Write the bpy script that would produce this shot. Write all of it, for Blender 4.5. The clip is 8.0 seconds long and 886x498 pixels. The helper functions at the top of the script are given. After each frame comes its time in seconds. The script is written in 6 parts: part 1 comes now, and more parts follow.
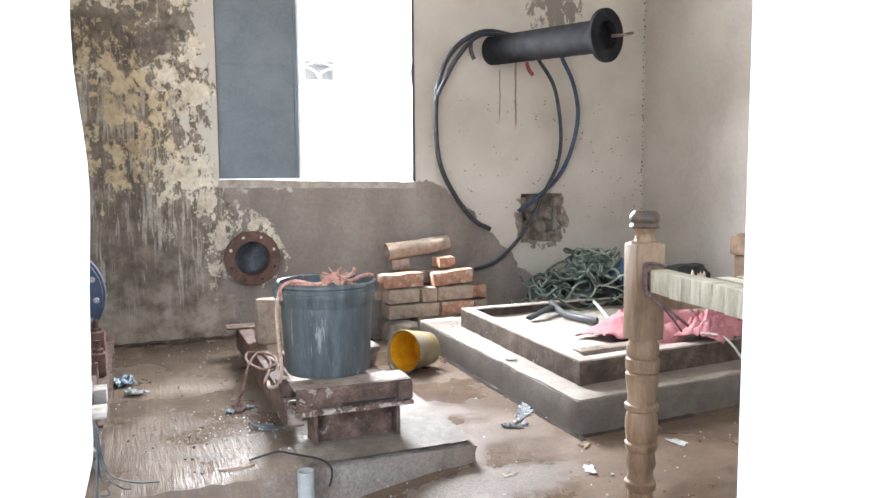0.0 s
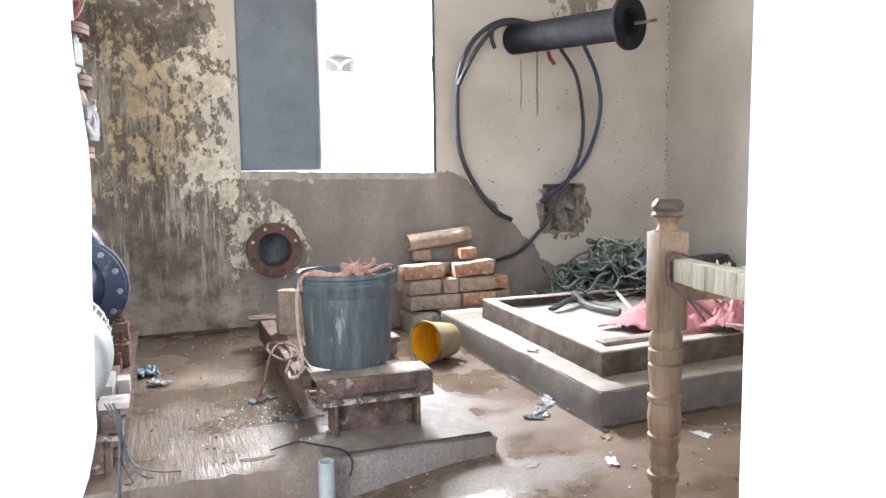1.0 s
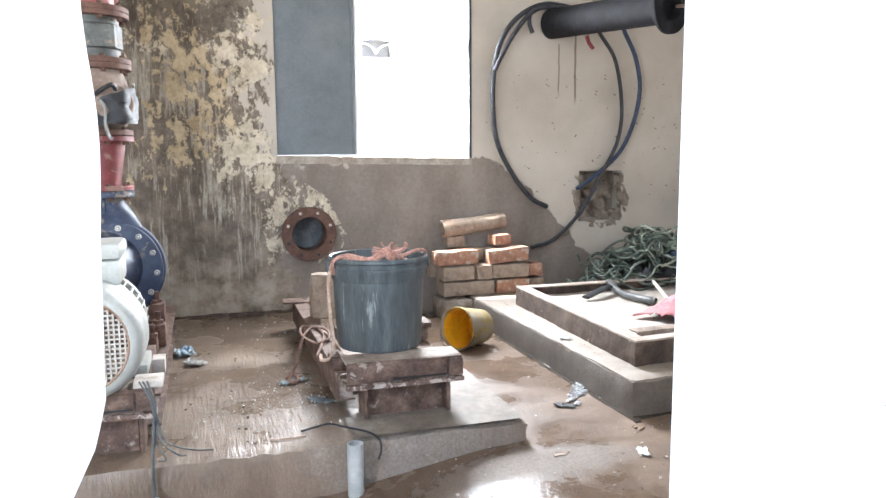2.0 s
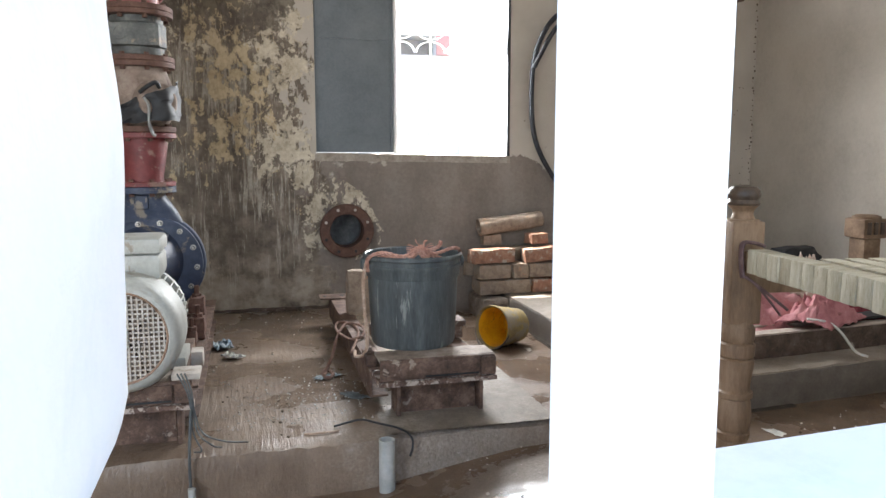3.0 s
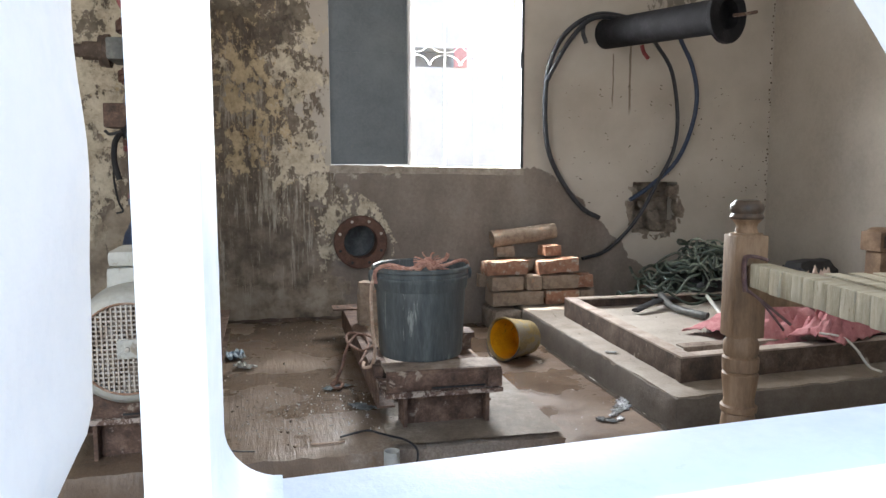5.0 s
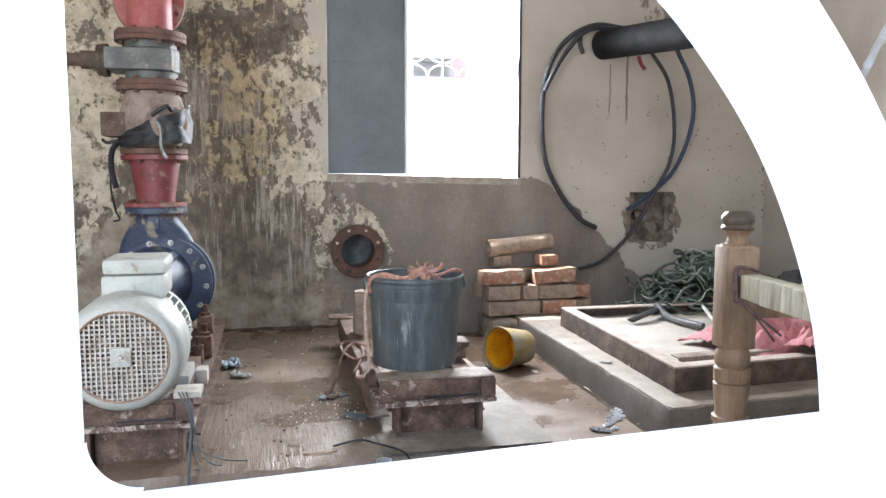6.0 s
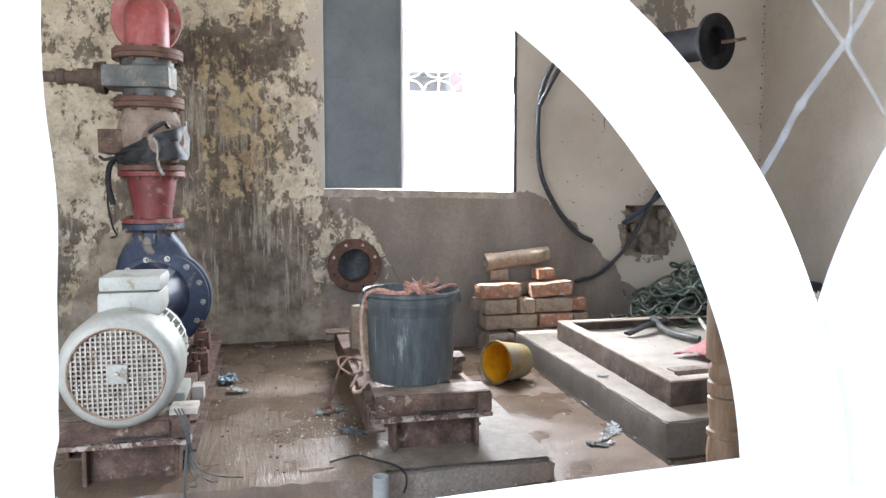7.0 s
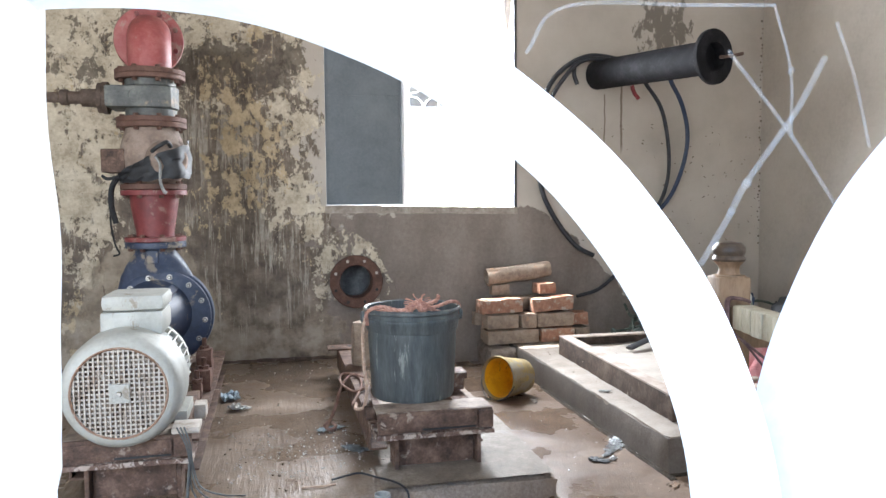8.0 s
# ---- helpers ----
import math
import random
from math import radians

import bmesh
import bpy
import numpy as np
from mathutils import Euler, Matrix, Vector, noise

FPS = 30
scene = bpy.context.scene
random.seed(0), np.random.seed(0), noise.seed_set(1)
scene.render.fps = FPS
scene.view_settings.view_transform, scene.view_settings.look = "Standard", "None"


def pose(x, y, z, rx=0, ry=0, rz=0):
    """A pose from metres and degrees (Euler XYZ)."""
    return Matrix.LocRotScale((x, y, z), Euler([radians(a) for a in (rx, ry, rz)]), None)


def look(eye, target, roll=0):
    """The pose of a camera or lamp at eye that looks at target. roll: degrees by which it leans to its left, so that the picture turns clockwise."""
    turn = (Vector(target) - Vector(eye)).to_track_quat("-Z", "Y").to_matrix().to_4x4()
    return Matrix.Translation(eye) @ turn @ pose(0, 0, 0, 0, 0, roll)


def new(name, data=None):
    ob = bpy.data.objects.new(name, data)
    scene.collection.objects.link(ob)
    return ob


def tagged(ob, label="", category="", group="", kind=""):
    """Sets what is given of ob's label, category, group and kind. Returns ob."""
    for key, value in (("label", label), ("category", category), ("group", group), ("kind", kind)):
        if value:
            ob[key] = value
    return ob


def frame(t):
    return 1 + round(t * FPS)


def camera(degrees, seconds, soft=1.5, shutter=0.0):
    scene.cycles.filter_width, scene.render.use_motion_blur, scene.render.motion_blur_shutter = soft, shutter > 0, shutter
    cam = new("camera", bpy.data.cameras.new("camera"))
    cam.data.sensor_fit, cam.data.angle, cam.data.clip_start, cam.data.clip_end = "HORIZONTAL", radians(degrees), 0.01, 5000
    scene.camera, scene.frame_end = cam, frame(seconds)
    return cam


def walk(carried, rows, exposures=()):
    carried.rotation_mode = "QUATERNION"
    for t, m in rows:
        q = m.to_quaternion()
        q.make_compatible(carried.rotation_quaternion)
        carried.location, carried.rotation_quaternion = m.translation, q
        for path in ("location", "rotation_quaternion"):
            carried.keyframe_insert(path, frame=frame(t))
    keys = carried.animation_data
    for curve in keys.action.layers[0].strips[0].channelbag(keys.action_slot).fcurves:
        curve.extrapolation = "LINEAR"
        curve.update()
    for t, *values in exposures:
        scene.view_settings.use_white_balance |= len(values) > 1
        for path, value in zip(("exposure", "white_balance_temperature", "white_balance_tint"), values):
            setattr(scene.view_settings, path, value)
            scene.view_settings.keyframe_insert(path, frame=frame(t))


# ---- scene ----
cam = camera(61.3, 8.0, soft=1.45)
PATH = [
    (0, (-0.3813, 0.0319, 0.8945), (0.3729, 1.8811, 0.6992), -0.42),
    (0.5, (-0.3738, 0.0381, 0.8906), (0.359, 1.8909, 0.6886), -0.59),
    (1, (-0.3674, 0.0423, 0.8867), (0.3262, 1.9058, 0.6718), -0.78),
    (1.5, (-0.356, 0.0489, 0.8819), (0.3011, 1.9239, 0.6524), -0.72),
    (2, (-0.3481, 0.0484, 0.8779), (0.2505, 1.9406, 0.6306), -0.38),
    (2.2, (-0.3435, 0.0505, 0.8785), (0.2294, 1.9495, 0.6222), -0.35),
    (3.3, (-0.3305, 0.0335, 0.883), (0.1513, 1.9584, 0.6323), 0.05),
    (3.5, (-0.328, 0.0273, 0.8842), (0.1459, 1.9544, 0.6358), 0.06),
    (4, (-0.3189, 0.0239, 0.8857), (0.1278, 1.9581, 0.642), 0.21),
    (4.5, (-0.3033, 0.0259, 0.8856), (0.1412, 1.9616, 0.6503), 0.00),
    (4.7, (-0.2978, 0.0226, 0.8869), (0.1452, 1.9592, 0.6552), -0.07),
    (5.8, (-0.2758, 0.0056, 0.8927), (0.1586, 1.9467, 0.6842), 0.22),
    (6, (-0.2721, 0.0045, 0.893), (0.1677, 1.9449, 0.6899), 0.19),
    (6.5, (-0.2687, -0.0028, 0.8967), (0.1726, 1.9386, 0.7061), 0.06),
    (7, (-0.2653, -0.0074, 0.9029), (0.1794, 1.9351, 0.733), -0.06),
    (7.5, (-0.2635, -0.0141, 0.9097), (0.1756, 1.9312, 0.7577), -0.31),
    (8, (-0.2621, -0.0198, 0.9157), (0.1771, 1.9266, 0.7812), -0.47),
]
EXPOSURE = [(0, 3.22, 6050, 10), (2.2, 3.22, 6050, 10), (3.4, 2.0, 6450, 10), (4.7, 2.02, 6450, 10), (5.9, 2.78, 6050, 10), (8.0, 2.73, 6050, 10)]
walk(cam, [(t, look(eye, target, roll)) for t, eye, target, roll in PATH], EXPOSURE)

# ---- light ----
world = bpy.data.worlds.new("sky")
scene.world = world
world.use_nodes = True
wn = world.node_tree.nodes
sky = wn.new("ShaderNodeTexSky")
sky.sky_type = "NISHITA"
sky.sun_disc = False
sky.sun_elevation, sky.sun_rotation = radians(63), radians(-54)
wn["Background"].inputs["Strength"].default_value = 0.15
world.node_tree.links.new(sky.outputs["Color"], wn["Background"].inputs["Color"])

sun = new("sun", bpy.data.lights.new("sun", "SUN"))
sun.data.energy, sun.data.angle, sun.data.color = 3.5, radians(0.5), (1.0, 0.95, 0.87)
sun.matrix_world = look((-2.6, 6.5, 9.45), (0.9, 4.0, 1.0))


def opening_light(name, eye, target, w, h, watts, color):
    """An area lamp for sky light, standing in a seen or added opening."""
    ob = new(name, bpy.data.lights.new(name, "AREA"))
    ob.data.shape, ob.data.size, ob.data.size_y = "RECTANGLE", w, h
    ob.data.energy, ob.data.color = watts, color
    ob.matrix_world = look(eye, target)
    return ob


opening_light("window_daylight", (0.75, 4.22, 1.45), (0.75, 3.0, 1.2), 0.6, 1.15, 28, (0.97, 0.985, 1.0))
# Fill lamp added in an unseen doorway to brighten the room.
opening_light("unseen_door_fill", (-1.575, 0.3, 1.1), (-1.2, 2.0, 1.0), 0.85, 1.9, 6, (1.0, 0.98, 0.95))


# ---- materials ----
class Nodes:
    """A small shorthand for node materials."""

    def __init__(self, name):
        self.m = bpy.data.materials.new(name)
        self.m.use_nodes = True
        self.t = self.m.node_tree
        self.bsdf = self.t.nodes["Principled BSDF"]
        self.co = self.t.nodes.new("ShaderNodeTexCoord").outputs["Object"]

    def link(self, a, b):
        self.t.links.new(a, b)

    def put(self, sock, v):
        if isinstance(v, bpy.types.NodeSocket):
            self.link(v, sock)
        else:
            sock.default_value = v

    def noise(self, scale, detail=5.0, rough=0.6, stretch=(1, 1, 1), shift=(0, 0, 0), warp=0.0):
        mp = self.t.nodes.new("ShaderNodeMapping")
        mp.inputs["Scale"].default_value = stretch
        mp.inputs["Location"].default_value = shift
        self.link(self.co, mp.inputs["Vector"])
        n = self.t.nodes.new("ShaderNodeTexNoise")
        n.inputs["Scale"].default_value, n.inputs["Detail"].default_value = scale, detail
        n.inputs["Roughness"].default_value, n.inputs["Distortion"].default_value = rough, warp
        self.link(mp.outputs["Vector"], n.inputs["Vector"])
        return n.outputs["Fac"]

    def ramp(self, fac, stops, hard=False):
        r = self.t.nodes.new("ShaderNodeValToRGB")
        e = r.color_ramp.elements
        while len(e) < len(stops):
            e.new(0.5)
        for k, (p, c) in enumerate(stops):
            e[k].position = p
            e[k].color = (*c, 1) if isinstance(c, tuple) else (c, c, c, 1)
        if hard:
            r.color_ramp.interpolation = "CONSTANT"
        self.link(fac, r.inputs["Fac"])
        return r.outputs["Color"]

    def math(self, op, a, b=0.0, c=0.0, clamp=False):
        n = self.t.nodes.new("ShaderNodeMath")
        n.operation, n.use_clamp = op, clamp
        for s, v in zip(n.inputs, (a, b, c)):
            self.put(s, v)
        return n.outputs[0]

    def mix(self, fac, a, b):
        n = self.t.nodes.new("ShaderNodeMix")
        n.data_type = "RGBA"
        self.put(n.inputs[0], fac)
        for s, v in ((n.inputs[6], a), (n.inputs[7], b)):
            self.put(s, (*v, 1) if isinstance(v, tuple) else v)
        return n.outputs[2]

    def xyz(self):
        n = self.t.nodes.new("ShaderNodeSeparateXYZ")
        self.link(self.co, n.inputs[0])
        return n.outputs

    def step(self, v, lo, hi):
        """0 below lo, 1 above hi."""
        n = self.t.nodes.new("ShaderNodeMapRange")
        n.inputs["From Min"].default_value, n.inputs["From Max"].default_value = lo, hi
        self.put(n.inputs["Value"], v)
        return n.outputs[0]

    def bump(self, height, strength, distance=0.01):
        b = self.t.nodes.new("ShaderNodeBump")
        b.inputs["Strength"].default_value, b.inputs["Distance"].default_value = strength, distance
        self.put(b.inputs["Height"], height)
        self.link(b.outputs["Normal"], self.bsdf.inputs["Normal"])

    def done(self, color, rough=0.7, metal=0.0):
        self.put(self.bsdf.inputs["Base Color"], (*color, 1) if isinstance(color, tuple) else color)
        self.put(self.bsdf.inputs["Roughness"], rough)
        self.put(self.bsdf.inputs["Metallic"], metal)
        return self.m


def plain(name, base, dark, light, scale=14, rough=0.6, bump=0.25, metal=0.0, stretch=(1, 1, 1), dirt=None, dirt_at=0.58, fine=6.0, depth=0.004):
    """Paint, metal, wood or plastic: a base with broad stains, fine grain and some dirt."""
    n = Nodes(name)
    broad = n.noise(scale, 4, 0.6, stretch)
    small = n.noise(scale * fine, 4, 0.7, stretch, (3, 1, 2))
    col = n.ramp(n.math("ADD", n.math("MULTIPLY", broad, 0.65), n.math("MULTIPLY", small, 0.35)), [(0.34, dark), (0.5, base), (0.68, light)])
    r = n.math("ADD", rough - 0.1, n.math("MULTIPLY", small, 0.2))
    if dirt:
        d = n.noise(scale * 0.8, 7, 0.72, stretch, (7, 5, 9), 0.4)
        mask = n.step(d, dirt_at, dirt_at + 0.05)
        col = n.mix(mask, col, dirt)
        r = n.math("ADD", r, n.math("MULTIPLY", mask, 0.15), clamp=True)
    n.bump(n.math("ADD", small, n.math("MULTIPLY", broad, 0.6)), bump, depth)
    return n.done(col, r, metal)


def wall_material():
    """Limewashed plaster: flaking over damp grey render, a bare cement patch below the window."""
    n = Nodes("peeling_plaster")
    x, _, z = n.xyz()
    edge = n.noise(5.5, 8, 0.62, (1, 1, 1), (2, 0, 4), 0.3)
    edge_c = n.math("SUBTRACT", edge, 0.5)
    tiny = n.noise(60, 4, 0.7)
    mid = n.noise(9, 5, 0.65)
    # cream wall with faint soiling
    cream = n.ramp(n.noise(2.6, 6, 0.6), [(0.3, (0.42, 0.375, 0.32)), (0.5, (0.485, 0.44, 0.38)), (0.7, (0.54, 0.495, 0.435))])
    spots = n.step(n.noise(34, 3, 0.5, (1, 1, 1.3), (11, 0, 3)), 0.715, 0.74)
    zone = n.math("MULTIPLY", n.step(z, 0.55, 0.8), n.math("SUBTRACT", 1.0, n.step(z, 1.05, 1.3)))
    cream = n.mix(n.math("MULTIPLY", spots, zone), cream, (0.13, 0.10, 0.075))
    # old layers on the damp side: dark render, grey lime runs, ochre and pale lime flakes
    streak = n.noise(16, 10, 0.78, (2.1, 1, 0.17), (1, 0, 2), 0.15)
    flake = n.noise(6.5, 14, 0.74, (1.15, 1, 0.85), (5, 0, 1), 0.12)
    flake2 = n.noise(15, 12, 0.72, (1.2, 1, 0.8), (9, 0, 6), 0.15)
    chip = n.noise(42, 8, 0.75, (1.1, 1, 0.8), (2, 0, 17), 0.1)
    area = n.math("SUBTRACT", n.noise(2.3, 3, 0.5, (1, 1, 0.8), (3, 0, 8)), 0.5)
    area2 = n.math("SUBTRACT", n.noise(2.9, 3, 0.5, (1, 1, 0.55), (13, 0, 2)), 0.5)
    chip_c = n.math("MULTIPLY", n.math("SUBTRACT", chip, 0.5), 0.34)
    damp = n.ramp(n.math("ADD", n.math("MULTIPLY", mid, 0.55), n.math("ADD", n.math("MULTIPLY", tiny, 0.2), n.math("MULTIPLY", streak, 0.25))), [(0.38, (0.080, 0.062, 0.048)), (0.5, (0.165, 0.132, 0.102)), (0.63, (0.30, 0.248, 0.198))])
    grey_lime = n.ramp(chip, [(0.35, (0.25, 0.215, 0.17)), (0.62, (0.45, 0.41, 0.345))])
    ochre = n.ramp(n.math("ADD", n.math("MULTIPLY", mid, 0.5), n.math("MULTIPLY", chip, 0.5)), [(0.4, (0.36, 0.275, 0.165)), (0.6, (0.62, 0.51, 0.335))])
    lime = n.ramp(n.math("ADD", n.math("MULTIPLY", mid, 0.6), n.math("MULTIPLY", tiny, 0.4)), [(0.38, (0.37, 0.31, 0.225)), (0.5, (0.55, 0.485, 0.37)), (0.63, (0.70, 0.64, 0.52))])
    height = n.math("MULTIPLY", n.step(z, 0.45, 1.15), 0.13)
    core = n.math("MULTIPLY", n.math("MULTIPLY", n.step(x, -0.88, -0.66), n.math("SUBTRACT", 1.0, n.step(x, -0.34, -0.14))), n.math("SUBTRACT", 1.0, n.step(z, 1.22, 1.42)))
    rim = n.math("MULTIPLY", n.math("SUBTRACT", 1.0, core), n.step(z, 0.7, 1.0))
    old = n.mix(n.step(n.math("ADD", n.math("ADD", n.math("ADD", streak, n.math("MULTIPLY", core, 0.035)), n.math("MULTIPLY", area, 0.3)), n.math("MULTIPLY", height, 0.5)), 0.585, 0.625), damp, grey_lime)
    patch = n.math("ADD", n.math("ADD", n.math("ADD", flake2, chip_c), n.math("MULTIPLY", area2, 0.7)), n.math("ADD", n.math("MULTIPLY", height, 0.6), n.math("MULTIPLY", n.math("MULTIPLY", n.step(x, -0.66, -0.5), n.math("SUBTRACT", 1.0, n.step(x, -0.25, -0.1))), 0.05)))
    old = n.mix(n.step(patch, 0.64, 0.655), old, ochre)
    toward = n.math("MULTIPLY", n.math("MULTIPLY", n.step(x, -0.40, -0.10), n.step(z, 0.55, 0.95)), 0.13)
    farl = n.math("MULTIPLY", n.math("SUBTRACT", 1.0, n.step(x, -1.15, -0.85)), 0.09)
    pale = n.math("ADD", n.math("ADD", n.math("ADD", n.math("ADD", flake, chip_c), n.math("MULTIPLY", area, 0.7)), n.math("MULTIPLY", height, 0.6)), n.math("ADD", toward, farl))
    pale = n.math("ADD", pale, n.math("SUBTRACT", n.math("MULTIPLY", rim, 0.055), n.math("MULTIPLY", core, 0.085)))
    old = n.mix(n.step(pale, 0.66, 0.672), old, lime)
    # coarse round making-good of the wall behind the pump
    qx, qz = n.math("ADD", x, 0.9), n.math("SUBTRACT", z, 0.36)
    qd = n.math("SQRT", n.math("ADD", n.math("MULTIPLY", qx, qx), n.math("MULTIPLY", qz, qz)))
    mend = n.math("SUBTRACT", 1.0, n.step(n.math("ADD", qd, n.math("MULTIPLY", edge_c, 0.2)), 0.32, 0.335))
    old = n.mix(n.math("MULTIPLY", mend, 0.8), old, n.ramp(mid, [(0.38, (0.22, 0.18, 0.135)), (0.62, (0.40, 0.34, 0.26))]))
    # sooty patches where the top coats have come away
    soot = n.math("ADD", n.math("ADD", n.noise(5.2, 12, 0.7, (1, 1, 0.8), (21, 0, 5), 0.2), n.math("MULTIPLY", n.math("SUBTRACT", 1.0, n.step(n.math("ABSOLUTE", n.math("SUBTRACT", z, 1.62)), 0.05, 0.22)), 0.13)), chip_c)
    old = n.mix(n.math("MULTIPLY", n.step(soot, 0.635, 0.655), 0.85), old, n.ramp(mid, [(0.4, (0.075, 0.06, 0.046)), (0.6, (0.15, 0.122, 0.094))]))
    # salt bloom and ochre wash near the foot, strengthened to paint in window haze
    foot = n.math("MULTIPLY", n.math("SUBTRACT", 1.0, n.step(n.math("ADD", z, n.math("MULTIPLY", edge_c, 0.35)), 0.17, 0.46)), n.step(n.math("ADD", n.math("MULTIPLY", edge, 0.6), n.math("MULTIPLY", mid, 0.4)), 0.38, 0.53))
    old = n.mix(n.math("MULTIPLY", foot, 0.72), old, n.ramp(mid, [(0.38, (0.34, 0.28, 0.21)), (0.62, (0.50, 0.435, 0.35))]))
    # ring of older plaster round the wall flange
    dx = n.math("SUBTRACT", x, 0.12)
    dz = n.math("SUBTRACT", z, 0.53)
    dist = n.math("SQRT", n.math("ADD", n.math("MULTIPLY", dx, dx), n.math("MULTIPLY", dz, dz)))
    ring = n.math("SUBTRACT", 1.0, n.step(n.math("ADD", dist, n.math("MULTIPLY", edge_c, 0.4)), 0.195, 0.20))
    ring = n.math("MULTIPLY", ring, n.step(n.math("ADD", flake, chip_c), 0.49, 0.51))
    # where the cream coat still holds
    keep = n.step(n.math("ADD", x, n.math("ADD", n.math("MULTIPLY", edge_c, 0.55), n.math("SUBTRACT", n.math("MULTIPLY", n.math("SUBTRACT", flake2, 0.5), 0.7), n.math("MULTIPLY", n.math("MAXIMUM", n.math("SUBTRACT", 0.95, z), 0.0), 0.75)))), -0.07, -0.05)
    col = n.mix(keep, old, cream)
    # bare cement render below the window, running down to the right
    slope = n.math("MULTIPLY", n.math("MAXIMUM", n.math("SUBTRACT", x, 1.22), 0.0), 0.95)
    top = n.math("SUBTRACT", n.math("ADD", 0.865, n.math("MULTIPLY", edge_c, 0.26)), slope)
    left = n.step(n.math("ADD", x, n.math("MULTIPLY", edge_c, 0.7)), 0.03, 0.06)
    bare = n.math("MULTIPLY", n.step(n.math("SUBTRACT", top, z), 0.0, 0.008), left)
    cement = n.ramp(n.math("ADD", n.math("MULTIPLY", n.noise(3.2, 6, 0.6, (1, 1, 0.5)), 0.7), n.math("MULTIPLY", tiny, 0.3)), [(0.36, (0.165, 0.135, 0.112)), (0.5, (0.225, 0.19, 0.162)), (0.66, (0.30, 0.26, 0.228))])
    col = n.mix(bare, col, cement)
    col = n.mix(ring, col, lime)
    # small patch of missing paint above the big pipe
    px = n.math("SUBTRACT", x, 1.98)
    pz = n.math("SUBTRACT", z, 1.9)
    pd = n.math("SQRT", n.math("ADD", n.math("MULTIPLY", px, px), n.math("MULTIPLY", pz, pz)))
    gone = n.math("SUBTRACT", 1.0, n.step(n.math("ADD", pd, n.math("MULTIPLY", n.math("SUBTRACT", flake2, 0.5), 0.9)), 0.13, 0.14))
    col = n.mix(n.math("MULTIPLY", gone, keep), col, (0.20, 0.175, 0.145))
    # rust runs under the pipe and the hanging dotted line of mud
    run = n.math("MULTIPLY", n.math("SUBTRACT", 1.0, n.step(n.math("ABSOLUTE", n.math("SUBTRACT", x, n.math("ADD", 1.70, n.math("MULTIPLY", mid, 0.02)))), 0.004, 0.008)), n.math("MULTIPLY", n.step(z, 1.16, 1.22), n.math("SUBTRACT", 1.0, n.step(z, 1.55, 1.56))))
    run2 = n.math("MULTIPLY", n.math("SUBTRACT", 1.0, n.step(n.math("ABSOLUTE", n.math("SUBTRACT", x, n.math("ADD", 1.595, n.math("MULTIPLY", mid, 0.02)))), 0.002, 0.006)), n.math("MULTIPLY", n.step(z, 1.2, 1.26), n.math("SUBTRACT", 1.0, n.step(z, 1.5, 1.51))))
    col = n.mix(n.math("MULTIPLY", n.math("MAXIMUM", run, run2), 0.75), col, (0.12, 0.08, 0.05))
    relief = n.math("ADD", n.math("MULTIPLY", tiny, 0.25), n.math("ADD", n.math("MULTIPLY", n.math("ADD", keep, n.math("MAXIMUM", n.step(pale, 0.66, 0.672), n.step(patch, 0.64, 0.655)), clamp=True), 0.5), n.math("MULTIPLY", bare, -0.45)))
    n.bump(relief, 0.7, 0.007)
    wet = n.math("MULTIPLY", n.math("SUBTRACT", 1.0, keep), 0.12)
    return n.done(col, n.math("SUBTRACT", 0.88, wet))


